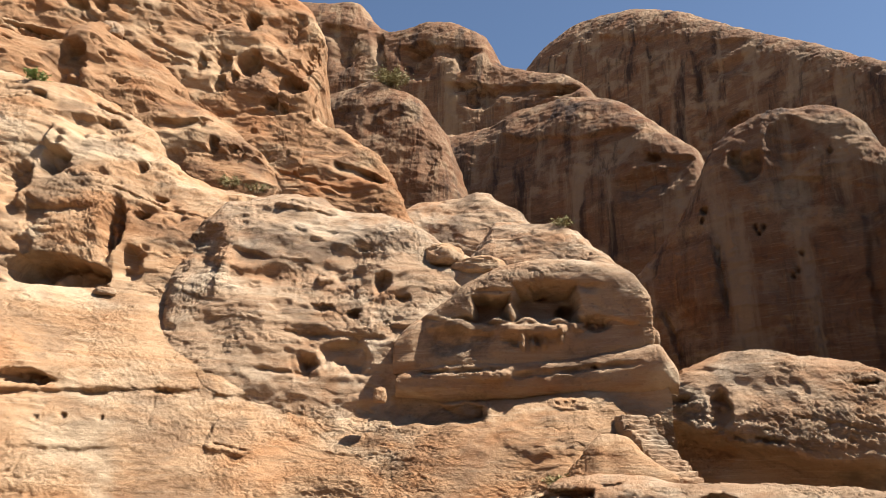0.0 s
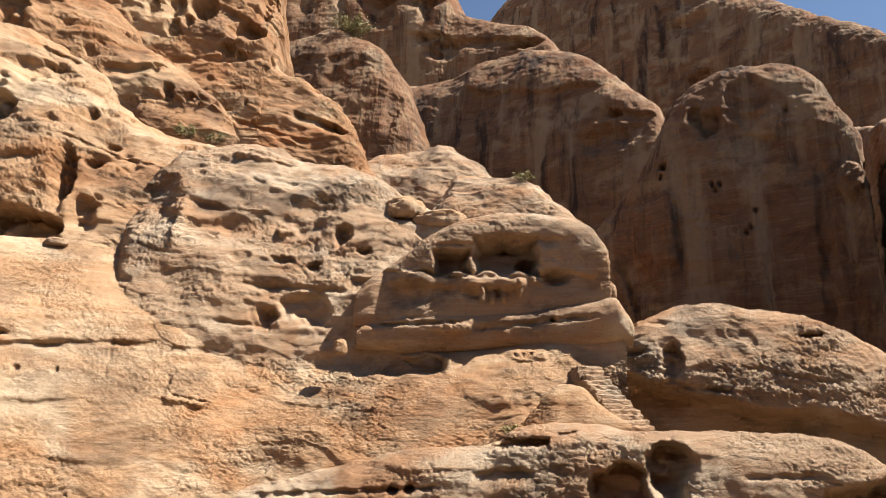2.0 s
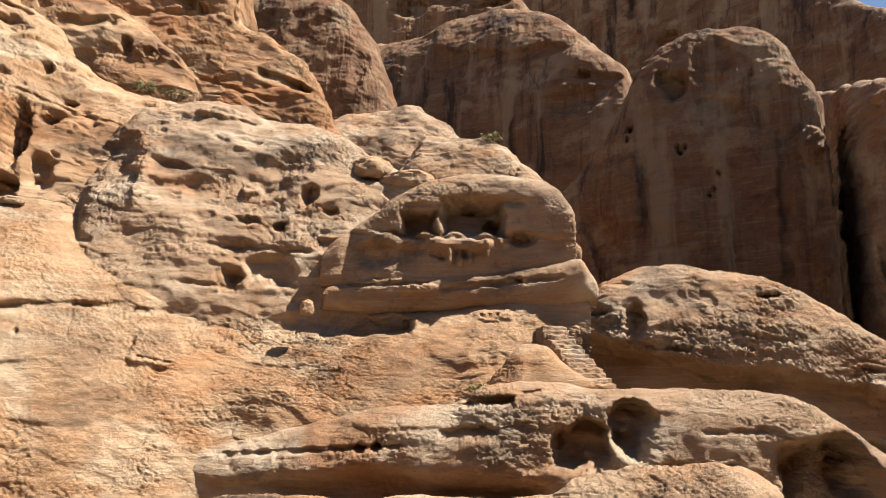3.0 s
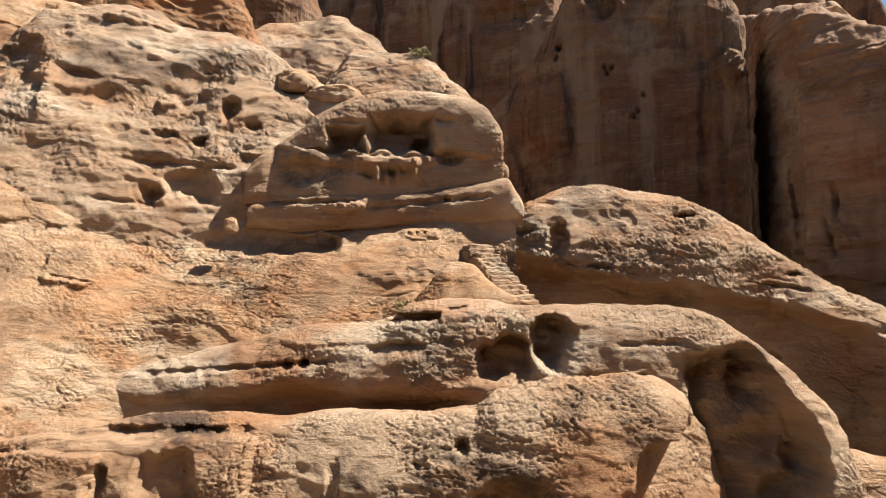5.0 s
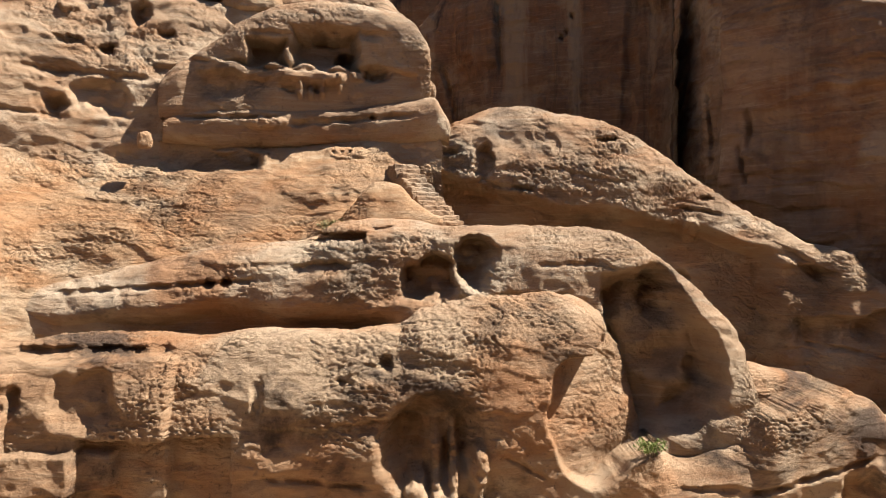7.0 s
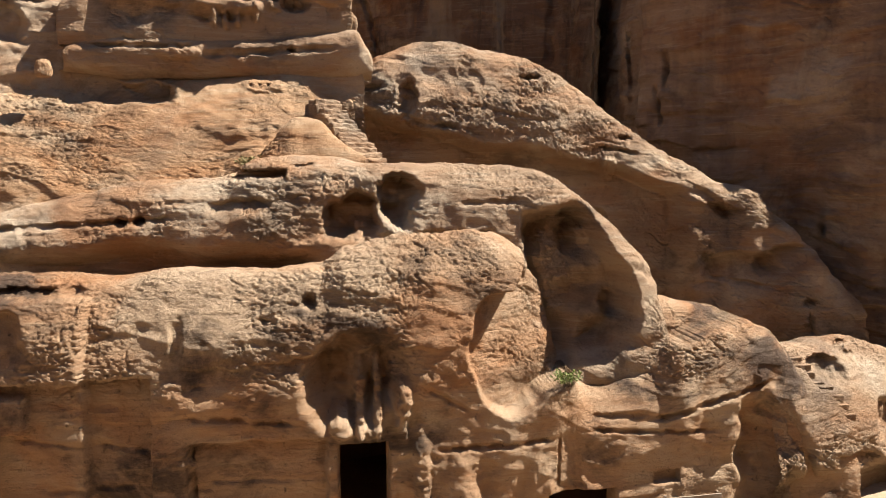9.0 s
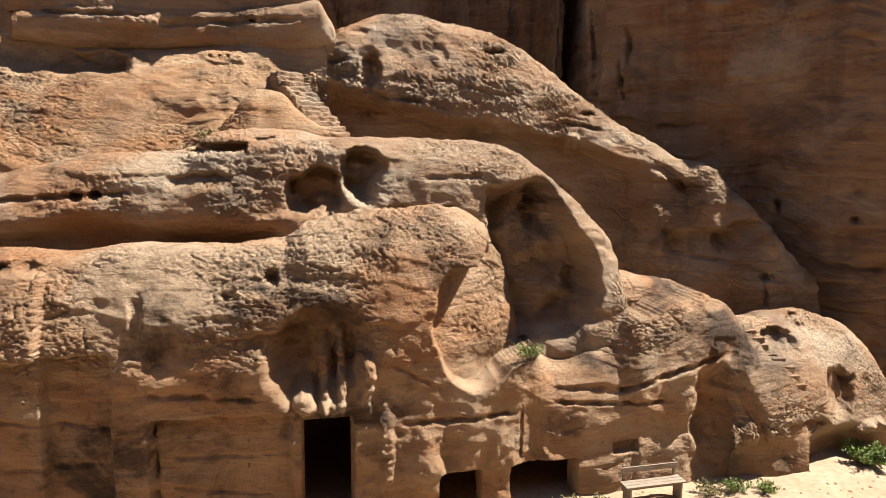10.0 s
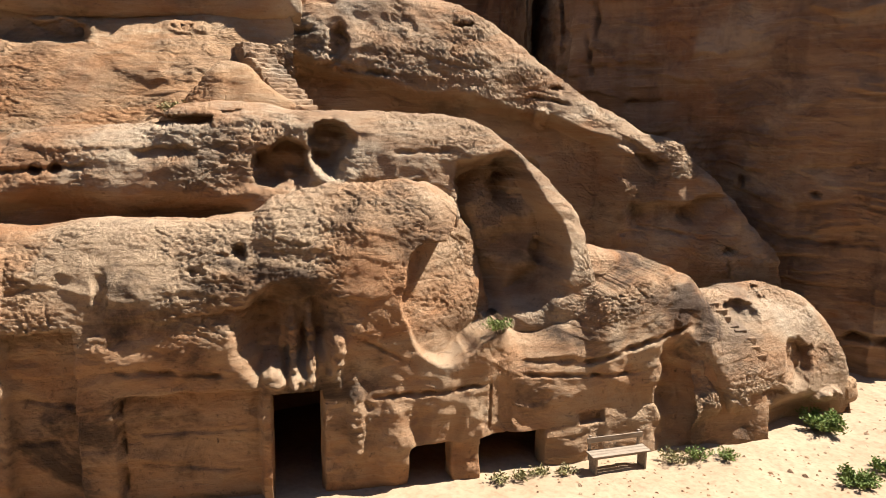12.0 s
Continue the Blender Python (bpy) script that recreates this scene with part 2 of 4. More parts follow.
    p = p + n * (big + ledge + lumps + hollow)[:, None]
    if carve:
        q = np.stack([p @ side, p[:, 2]], 1)
        FACE[:] = face, (np.arange(nv) >= n_back)[None, :].repeat(ns, 0).ravel()
        p = carve(p, q, FACE[1])
    n = normals(p.reshape(ns, nv, 3))
    where = smooth(fractal(p * 0.45 / k + 9, 2) * 1.8 + 0.5)
    # broken skin: flakes that end in small steps, cracks, and grit
    flake = fractal(p * np.array([0.85, 0.85, 3.1]) / k, 4, 0.55) * 6 + layer * 0.8 / k
    flake = np.floor(flake) - flake + smooth((flake % 1.0 - 0.62) / 0.30) + 0.5
    crack = np.abs(perlin((p + warp[:, None] * 0.5) * np.array([0.7, 0.7, 1.7]) / k + 21))
    skin = flake * 0.065 * k - smooth(1 - crack / 0.02) * 0.05 * k
    amp = 0.017 * k
    for octave in range(3):
        skin = skin + perlin(p * np.array([4.6, 4.6, 6.4]) / k * 2.1 ** octave + 7.7 * octave) * amp * (1.6 if octave else 1.2)
        amp *= 0.66
    skin = skin * (0.15 + 1.1 * where)
    skin = skin - smooth((perlin(p * np.array([3.2, 3.2, 6.6]) / k + 5) - 0.33) * 7) * 0.05 * k * where
    p = p + n * (skin * pock * 2 * (0.15 + 0.85 * smooth((p[:, 2] - dressed + 0.5 * warp) / 1.0)))[:, None]
    me = bpy.data.meshes.new(name)
    a = (np.arange(ns - 1)[:, None] * nv + np.arange(nv - 1)[None, :]).ravel()
    quads = np.stack([a, a + nv, a + nv + 1, a + 1], 1)
    for left, right, low, high in openings:
        mid = p[quads].mean(1)
        s, z = mid @ side, mid[:, 2]
        quads = quads[~((s > left) & (s < right) & (z > low) & (z < high) & (quads[:, 0] % nv >= n_back))]
    me.vertices.add(len(p))
    me.vertices.foreach_set("co", p.ravel().astype(np.float32))
    me.loops.add(quads.size)
    me.loops.foreach_set("vertex_index", quads.ravel())
    me.polygons.add(len(quads))
    me.polygons.foreach_set("loop_start", np.arange(0, quads.size, 4))
    me.polygons.foreach_set("loop_total", np.full(len(quads), 4))
    me.update(calc_edges=True)
    me.validate()
    me.polygons.foreach_set("use_smooth", np.ones(len(me.polygons), bool))
    me.materials.append(mat)
    ob_ = new(name, me)
    return tagged(ob_, label, category, "", kind)


# doorways of the tomb front: left, right, sill, lintel
OPENINGS = [(-0.36, 0.65, -0.5, 2.23), (2.59, 3.49, -0.5, 0.83), (4.25, 5.79, -0.5, 0.83)]

def carve(p, q, front):
    p = pit(p, q, -0.02, 6.93, 0.70, 0.61, 0.80, edge=0.25)
    p = pit(p, q, 1.08, 7.41, 0.52, 0.61, 0.90, edge=0.25)
    p = scoop(p, q, 3.36, 4.02, 0.92, 1.42, 1.30, turn=9)
    p = pit(p, q, -0.07, 3.58, 1.15, 1.12, 0.70, edge=0.30)
    p = pit(p, q, -0.52, 3.70, 0.45, 0.60, 0.30, edge=0.45)
    p = pit(p, q, 0.62, 3.55, 0.22, 0.70, 0.20, edge=0.60)
    p = pit(p, q, 0.08, 3.20, 0.13, 1.00, -0.32, edge=0.60)
    p = pit(p, q, 0.47, 3.20, 0.12, 1.00, -0.28, edge=0.60)
    p = pit(p, q, 0.98, 3.00, 0.20, 0.80, -0.25, edge=0.60)
    p = pit(p, q, -0.34, 2.75, 0.26, 0.38, -0.35, edge=0.60)
    p = pit(p, q, 0.30, 2.52, 0.36, 0.20, -0.30, edge=0.60)
    p = slot(p, q, (0.31, 3.86), (0.31, 2.91), 0.06, 0.25)
    p = box(p, q, -7.33, -4.15, 0.18, 3.87, 0.34, 0.08)
    p = box(p, q, -3.43, -0.55, -0.24, 2.48, 0.24, 0.10)
    p = slot(p, q, (-3.42, 2.50), (-3.40, 0.10), 0.06, 0.35)
    p = slot(p, q, (-7.06, 2.71), (-4.04, 2.18), 0.05, 0.08)
    p = slot(p, q, (-6.64, 1.57), (-4.07, 1.49), 0.06, 0.07)
    p = slot(p, q, (-3.22, 1.54), (-0.53, 1.54), 0.05, 0.07)
    p = slot(p, q, (-3.25, 0.94), (-0.68, 0.56), 0.05, 0.07)
    p = box(p, q, -10.40, -6.51, 2.74, 3.62, -0.25, 0.08)
    p = pit(p, q, -7.24, 4.47, 0.84, 0.69, 0.35)
    p = pit(p, q, -8.82, 4.54, 0.29, 0.35, 0.30, edge=0.40)
    p = tread(p, q, -12.0, -5.42, 5.42, 0.28)
    p = slot(p, q, (-9.59, 5.52), (-5.42, 5.52), 0.10, 0.30)
    p = tread(p, q, -12.0, -8.8, 5.15, 0.22)
    p = pit(p, q, -0.96, 5.21, 0.18, 0.23, 0.30, edge=0.50)
    p = pit(p, q, -3.65, 4.52, 0.17, 0.51, 0.15, edge=0.50)
    p = pit(p, q, -1.90, 4.88, 0.12, 0.10, 0.15, edge=0.50)
    p = slot(p, q, (1.52, 2.01), (4.55, 2.12), 0.05, 0.16)
    p = slot(p, q, (4.50, 2.31), (4.45, 0.90), 0.04, 0.12)
    p = slot(p, q, (5.15, 2.20), (8.45, 1.98), 0.05, 0.16)
    p = slot(p, q, (6.53, 2.30), (10.06, 3.02), 0.07, 0.25)
    p = slot(p, q, (5.23, 2.43), (6.72, 2.50), 0.07, 0.12)
    p = slot(p, q, (-3.59, 3.00), (-1.07, 2.76), 0.06, 0.14)
    p = slot(p, q, (1.43, 3.44), (2.54, 2.77), 0.05, 0.10)
    p = box(p, q, 6.73, 7.42, 0.87, 1.18, 0.20, 0.04)
    p = pit(p, q, 9.39, 1.32, 0.68, 1.82, 0.55, edge=0.60)
    p = slot(p, q, (-4.00, 3.90), (2.33, 4.25), 0.10, 0.22, fade=0.77)
    p = pit(p, q, 1.39, 1.59, 0.22, 1.28, -0.18, edge=0.70)
    p = pit(p, q, 2.25, 1.01, 0.44, 1.43, -0.15, edge=0.60)
    p = pit(p, q, 4.02, 0.96, 0.38, 1.34, -0.12, edge=0.60)
    p = pit(p, q, 2.83, 1.35, 0.28, 0.52, 0.15, edge=0.60)
    p = box(p, q, -0.42, 0.71, -0.06, 2.29, 0.50, 0.05)
    p = box(p, q, 2.53, 3.55, -0.35, 0.89, 0.50, 0.05)
    p = box(p, q, 4.19, 5.85, -0.37, 0.89, 0.50, 0.05)
    return p


crest = [(-9.26, 20.43, 5.31), (-5.72, 19.17, 5.62), (-2.39, 18.07, 5.81), (0.71, 17.04, 5.87), (2.7, 16.44, 5.93), (4.04, 16.04, 5.98), (4.61, 15.97, 6.35), (5.49, 15.8, 6.46), (6.5, 15.5, 6.55), (7.78, 15.11, 6.59), (8.58, 14.88, 6.27), (8.97, 14.66, 5.59), (9.23, 14.58, 4.95), (9.41, 14.43, 4.2), (9.52, 14.29, 3.3), (9.86, 14.19, 3.02), (11.36, 13.84, 3.36), (11.74, 13.83, 4.1), (12.02, 13.85, 4.63), (12.53, 13.79, 4.67), (13.46, 13.51, 4.46), (14.42, 13.22, 4.09), (14.99, 12.95, 3.53), (16.33, 12.55, 1.54)]
rock("cliff_front", crest, face=(-0.287,-0.958), reach=2.0, foot=-0.4, power=3.0, back=3.0, step=0.034, rough=0.085, mat=ROCK_BROWN, pock=0.45, openings=OPENINGS, dressed=2.9, min_scale=0.8, carve=carve, label="lower tomb front of brown weathered sandstone with carved niches")

def carve(p, q, front):
    p = pit(p, q, -0.02, 6.89, 0.73, 0.64, 0.80, edge=0.25)
    p = pit(p, q, 1.13, 7.39, 0.54, 0.64, 0.90, edge=0.25)
    p = pit(p, q, 5.40, 5.20, 1.22, 2.15, 1.25, edge=0.22, turn=12)
    p = pit(p, q, 5.35, 6.35, 0.32, 0.55, 0.35, edge=0.50)
    p = pit(p, q, 6.40, 4.75, 0.40, 0.40, 0.30, edge=0.40)
    p = undercut(p, q, (-11.94, 5.54), (-1.1, 5.84), 0.70, 0.70, -0.55)
    p = slot(p, q, (-9.75, 6.61), (-3.81, 6.97), 0.07, 0.18)
    p = pit(p, q, -5.46, 6.83, 0.17, 0.15, 0.35, edge=0.50)
    p = pit(p, q, -5.05, 6.88, 0.14, 0.15, 0.35, edge=0.50)
    p = slot(p, q, (-3.55, 7.27), (-1.11, 7.41), 0.09, 0.28, fade=0.37)
    p = box(p, q, -2.99, -1.56, 7.87, 8.14, 0.45, 0.06)
    p = slot(p, q, (-1.56, 8.14), (-0.84, 8.24), 0.05, 0.15)
    p = slot(p, q, (-3.20, 7.87), (-1.67, 7.93), 0.07, 0.20)
    p = slot(p, q, (1.56, 6.57), (3.45, 6.54), 0.07, 0.20)
    p = slot(p, q, (2.54, 7.26), (4.05, 7.30), 0.06, 0.12)
    return p


crest = [(-12.23, 25.62, 6.36), (-7.7, 23.26, 6.78), (-4.25, 21.32, 7.07), (-0.83, 20, 7.4), (0.97, 19.46, 7.81), (2.25, 18.97, 7.99), (3.21, 18.69, 8.31), (4.76, 18.22, 8.33), (6.2, 17.69, 8.25), (7.26, 17.27, 8.18), (9.21, 16.29, 8.05), (10.01, 15.65, 7.73), (10.81, 15.11, 6.99), (11.6, 14.67, 6.13), (11.97, 14.46, 5.36), (12.15, 14.41, 4.68), (12.3, 14.36, 3.83)]
rock("cliff_ledge", crest, face=(-0.287,-0.958), reach=2.0, foot=2.4, power=2.8, back=3.0, step=0.036, rough=0.08, mat=ROCK_TAN, under=0.25, pock=0.42, min_scale=0.35, carve=carve, label="tan sandstone ledge with rounded nose and twin hollows")

def carve(p, q, front):
    p = pit(p, q, -13.43, 10.89, 0.66, 0.24, 0.60)
    p = slot(p, q, (-15.44, 10.27), (-9.05, 10.85), 0.11, 0.30)
    p = slot(p, q, (-9.27, 10.68), (-6.36, 10.76), 0.11, 0.25)
    p = pit(p, q, -8.17, 9.64, 0.78, 0.67, -0.16)
    p = slot(p, q, (-8.67, 9.28), (-7.51, 9.05), 0.05, 0.15)
    p = box(p, q, -3.85, -0.75, 9.81, 10.69, 0.70, 0.30)
    p = pit(p, q, -13.02, 11.46, 0.89, 0.56, -0.20, edge=0.60)
    p = pit(p, q, 0.92, 9.73, 1.70, 0.83, -0.25, edge=0.70)
    p = pit(p, q, 1.63, 10.51, 0.63, 0.24, -0.15, edge=0.60)
    p = pit(p, q, -12.15, 9.85, 0.09, 0.13, 0.20, edge=0.60)
    p = pit(p, q, -12.74, 9.79, 0.07, 0.11, 0.20, edge=0.60)
    p = pit(p, q, -10.48, 10.79, 0.07, 0.11, 0.20, edge=0.60)
    p = pit(p, q, -11.27, 9.84, 0.07, 0.11, 0.20, edge=0.60)
    p = pit(p, q, 1.23, 10.51, 0.08, 0.10, 0.20, edge=0.60)
    p = pit(p, q, 1.47, 10.51, 0.06, 0.08, 0.20, edge=0.60)
    p = pit(p, q, 1.71, 10.52, 0.06, 0.08, 0.20, edge=0.60)
    p = pit(p, q, -6.71, 13.08, 0.11, 0.14, 0.20, edge=0.60)
    p = slot(p, q, (-13.12, 9.01), (-9.90, 8.99), 0.10, 0.10, fade=0.52)
    p = pit(p, q, -10.34, 8.24, 0.95, 0.68, 0.10, edge=0.80)
    return p


crest = [(-18.01, 17.33, 11.96), (-16.57, 18.72, 12.79), (-14.68, 20.24, 13.48), (-12.53, 21.63, 14.08), (-10.22, 23.36, 14.32), (-6.99, 24, 12.93), (-4.2, 24.14, 11.26), (-1.49, 23.45, 10.92), (1.4, 22.76, 10.92), (3.78, 21.98, 11.05), (5.36, 21.34, 11.17), (6.22, 20.79, 11.26), (6.52, 20.49, 10.9)]
rock("slope_terrace", crest, face=(-0.1,-0.99), reach=5.6, foot=4.8, power=1.35, back=3.0, step=0.045, rough=0.09, mat=ROCK_PALE, pock=0.45, tafoni=0.0, bed=0.35, taper=3.8, min_scale=0.1, carve=carve, label="pale sunlit sandstone slope with thin bedding ledges")

def carve(p, q, front):
    p = pit(p, q, -6.10, 15.64, 1.14, 0.97, 0.45, edge=0.50)
    p = pit(p, q, -4.51, 14.94, 0.33, 0.51, 0.50)
    p = pit(p, q, -8.34, 14.75, 1.56, 0.89, 0.35, edge=0.60)
    p = pit(p, q, -5.34, 13.69, 0.29, 0.23, 0.60, edge=0.40)
    p = pit(p, q, -6.38, 13.92, 0.46, 0.19, 0.30, edge=0.40)
    p = pit(p, q, -5.44, 12.16, 0.78, 0.75, 0.50, edge=0.30)
    p = pit(p, q, -6.61, 11.86, 0.35, 0.34, 0.45, edge=0.40)
    p = slot(p, q, (-8.51, 11.72), (-6.29, 11.54), 0.08, 0.20)
    p = slot(p, q, (-7.87, 13.00), (-3.84, 12.80), 0.10, 0.20)
    p = slot(p, q, (-9.89, 16.01), (-6.87, 15.61), 0.12, 0.25, fade=0.62)
    p = pit(p, q, -10.76, 15.74, 0.91, 1.44, 0.50, edge=0.60)
    p = pit(p, q, -7.73, 18.35, 1.16, 0.31, -0.30, edge=0.40)
    p = pit(p, q, -3.74, 14.35, 0.34, 0.16, 0.30, edge=0.40)
    p = pit(p, q, -3.49, 13.01, 0.74, 0.38, 0.25, edge=0.50)
    p = pit(p, q, -9.75, 15.08, 0.17, 1.00, -0.25, edge=0.60)
    p = pit(p, q, -6.50, 15.15, 0.38, 0.28, -0.30, edge=0.50)
    return p


crest = [(-9.59, 25.24, 14), (-9.45, 25.29, 15.96), (-8.74, 25.55, 17.76), (-7.83, 25.84, 18.76), (-5.57, 26.42, 19.18), (-4, 26.7, 18.83), (-2.14, 26.51, 18.38), (-0.88, 26.29, 17.66), (0.35, 26, 16.71), (2.05, 25.52, 16.16), (3.03, 25.02, 15.36), (3.96, 24.68, 14.02), (4.27, 24.63, 12.2)]
rock("rounded_bluff", crest, face=(-0.1,-0.99), reach=4.2, foot=8.5, power=1.7, back=3.0, step=0.05, rough=0.12, mat=ROCK_TAN, tafoni=0.3, bed=0.4, taper_left=4.5, min_scale=0.15, carve=carve, label="rounded tan sandstone bluff with hollows above the slope")

def carve(p, q, front):
    p = box(p, q, -1.30, -0.08, 13.14, 13.98, 1.00, 0.22)
    p = box(p, q, 0.02, 2.08, 13.08, 14.32, 0.95, 0.26)
    p = pit(p, q, 1.00, 14.20, 1.00, 0.25, 0.5, edge=0.5)
    p = slot(p, q, (-2.85, 13.15), (-0.40, 12.88), 0.17, -0.45)
    p = slot(p, q, (-0.50, 12.88), (1.75, 12.80), 0.15, -0.42)
    p = slot(p, q, (1.70, 12.90), (2.60, 12.95), 0.15, -0.18)
    for x, z in ((0.30, 12.45), (0.62, 12.40), (0.95, 12.48), (1.45, 12.62)):
        p = pit(p, q, x, z, 0.10, 0.32, -0.22, edge=0.7)
    p = pit(p, q, 1.71, 13.40, 0.38, 0.36, 0.50, edge=0.40)
    p = pit(p, q, 2.59, 12.97, 0.50, 0.28, 0.45)
    p = pit(p, q, 2.82, 13.53, 0.50, 0.71, 0.12, edge=0.60)
    p = slot(p, q, (-3.15, 13.42), (-0.30, 12.95), 0.11, 0.40, fade=1.48)
    p = slot(p, q, (1.79, 13.22), (3.92, 12.80), 0.09, 0.25, fade=0.89)
    p = slot(p, q, (-0.30, 13.00), (1.61, 13.01), 0.09, 0.15, fade=0.36)
    p = pit(p, q, -0.05, 12.45, 0.38, 0.16, 0.22, edge=0.60)
    p = pit(p, q, 0.69, 12.51, 0.45, 0.19, 0.25, edge=0.60)
    p = pit(p, q, -1.90, 12.42, 0.89, 0.46, 0.20, edge=0.70)
    p = slot(p, q, (-1.55, 14.08), (3.04, 14.24), 0.09, 0.18, fade=0.33)
    return p


crest = [(-1.47, 23.25, 11.81), (-1.48, 23.25, 12.55), (-1.08, 23.27, 13.13), (0.13, 23.3, 13.93), (0.89, 23.28, 14.58), (2.24, 23.19, 15.17), (3.76, 22.99, 15.35), (5.2, 22.61, 15.06), (6.03, 22.3, 14.65), (6.38, 22.1, 13.93), (6.31, 22.01, 13.11), (6.55, 21.84, 12.63), (6.53, 21.84, 11.92)]
rock("head_boulder", crest, face=(-0.1,-0.99), reach=1.5, foot=11.55, power=3.2, back=2.2, step=0.04, rough=0.07, mat=ROCK_TAN, under=0.62, equator=0.62, pock=0.35, tafoni=0.0, bed=0.15, min_scale=0.25, carve=carve, label="skull-shaped tan sandstone outcrop with two eye-like hollows")

def carve(p, q, front):
    p = slot(p, q, (-3.31, 11.55), (-0.16, 11.59), 0.07, 0.30)
    p = slot(p, q, (-0.16, 11.41), (3.92, 11.67), 0.09, 0.20)
    p = pit(p, q, -0.67, 11.42, 0.69, 0.21, -0.20, edge=0.60)
    p = pit(p, q, 2.44, 11.59, 0.13, 0.10, 0.30, edge=0.50)
    return p


crest = [(-1.45, 23.36, 11), (-1.32, 23.36, 11.59), (0.34, 23.3, 11.93), (2.17, 23.1, 12.01), (3.95, 22.76, 12.06), (5.64, 22.19, 12.19), (6.45, 21.87, 12.28), (6.74, 21.68, 11.89), (6.92, 21.51, 11.45)]
rock("head_slab", crest, face=(-0.1,-0.99), reach=1.55, foot=10.77, power=3, back=2.4, step=0.04, rough=0.07, mat=ROCK_TAN, under=0.9, equator=0.5, pock=0.35, tafoni=0.0, min_scale=0.5, carve=carve, label="thin undercut sandstone slab below the skull-shaped outcrop")

def carve(p, q, front):
    p = pit(p, q, -11.68, 14.77, 1.49, 0.64, 1.50, edge=0.18)
    p = pit(p, q, -12.85, 19.02, 0.63, 0.65, 0.70, edge=0.40)
    p = pit(p, q, -13.76, 17.79, 0.51, 1.25, 0.70, edge=0.40)
    p = pit(p, q, -10.46, 16.64, 0.35, 1.35, 0.80, edge=0.40)
    p = pit(p, q, -9.38, 18.31, 0.27, 0.14, 0.50, edge=0.40)
    p = pit(p, q, -9.70, 17.40, 0.30, 0.20, 0.60, edge=0.30)
    p = pit(p, q, -12.18, 21.17, 1.17, 0.63, 0.50, edge=0.40)
    p = slot(p, q, (-14.57, 22.29), (-13.91, 22.19), 0.13, 0.50)
    p = pit(p, q, -9.65, 15.29, 0.61, 0.76, 0.60, edge=0.40)
    p = slot(p, q, (-12.87, 22.65), (-11.28, 22.12), 0.10, 0.40)
    p = slot(p, q, (-13.80, 17.09), (-10.87, 17.34), 0.13, 0.30, fade=0.90)
    p = slot(p, q, (-10.96, 18.38), (-7.26, 17.44), 0.09, 0.20)
    p = pit(p, q, -12.85, 20.11, 0.49, 0.86, -0.50, edge=0.60)
    p = pit(p, q, -10.24, 19.52, 0.26, 0.33, 0.60, edge=0.50)
    return p


crest = [(-25.17, 18.1, 20.73), (-23.43, 20.3, 22.13), (-20.9, 22.89, 23.27), (-17.85, 24.73, 23.77), (-16.09, 25.32, 23.64), (-13.79, 26.08, 23.07), (-12.28, 26.27, 21.88), (-10.97, 26.41, 20.42), (-9.1, 26.69, 19.51), (-7.74, 26.91, 19.22), (-6.53, 27.02, 18.24), (-5.02, 27.04, 16.34)]
rock("left_bluff", crest, face=(0.05,-1), reach=4.4, foot=8.5, power=1.9, back=3.0, step=0.055, rough=0.14, mat=ROCK_PALE, tafoni=0.4, min_scale=0.4, carve=carve, label="pale sandstone bluff with a low cave at its foot")

def carve(p, q, front):
    p = pit(p, q, -16.15, 26.53, 0.77, 1.66, 0.96, edge=0.30)
    p = pit(p, q, -18.18, 28.34, 1.76, 0.44, 0.72, edge=0.30)
    p = pit(p, q, -9.31, 23.36, 0.31, 0.45, 0.48, edge=0.30)
    p = slot(p, q, (-12.40, 24.33), (-9.51, 25.01), 0.14, 0.50, fade=0.87)
    p = pit(p, q, -13.39, 26.76, 2.43, 2.12, 0.28, edge=0.50)
    p = slot(p, q, (-10.76, 23.30), (-6.73, 22.68), 0.17, 0.40, fade=1.13)
    p = pit(p, q, -8.23, 23.10, 0.41, 0.28, 0.40, edge=0.40)
    p = pit(p, q, -11.04, 22.14, 0.72, 0.83, 0.32, edge=0.50)
    p = pit(p, q, -14.91, 30.23, 0.42, 0.46, -0.50, edge=0.50)
    return p


crest = [(-27.35, 21.85, 26.44), (-24.01, 25.47, 27.83), (-20.92, 28.06, 28.97), (-18.36, 29.8, 29.26), (-17.18, 30.49, 30.36), (-15.64, 31.31, 29.43), (-13.81, 31.62, 27.97), (-12.46, 31.64, 26.36), (-11.33, 31.53, 25.5), (-9.65, 31.56, 24.13), (-8.09, 31.48, 22.43), (-7.63, 31.08, 21.22), (-6.97, 31.23, 19.29)]
rock("upper_bluff", crest, face=(0.05,-1), reach=3.0, foot=16.0, power=2.2, back=3.0, step=0.06, rough=0.14, mat=ROCK_ORANGE, tafoni=0.6, min_scale=0.4, carve=carve, label="orange sandstone shoulder with dark hollows")

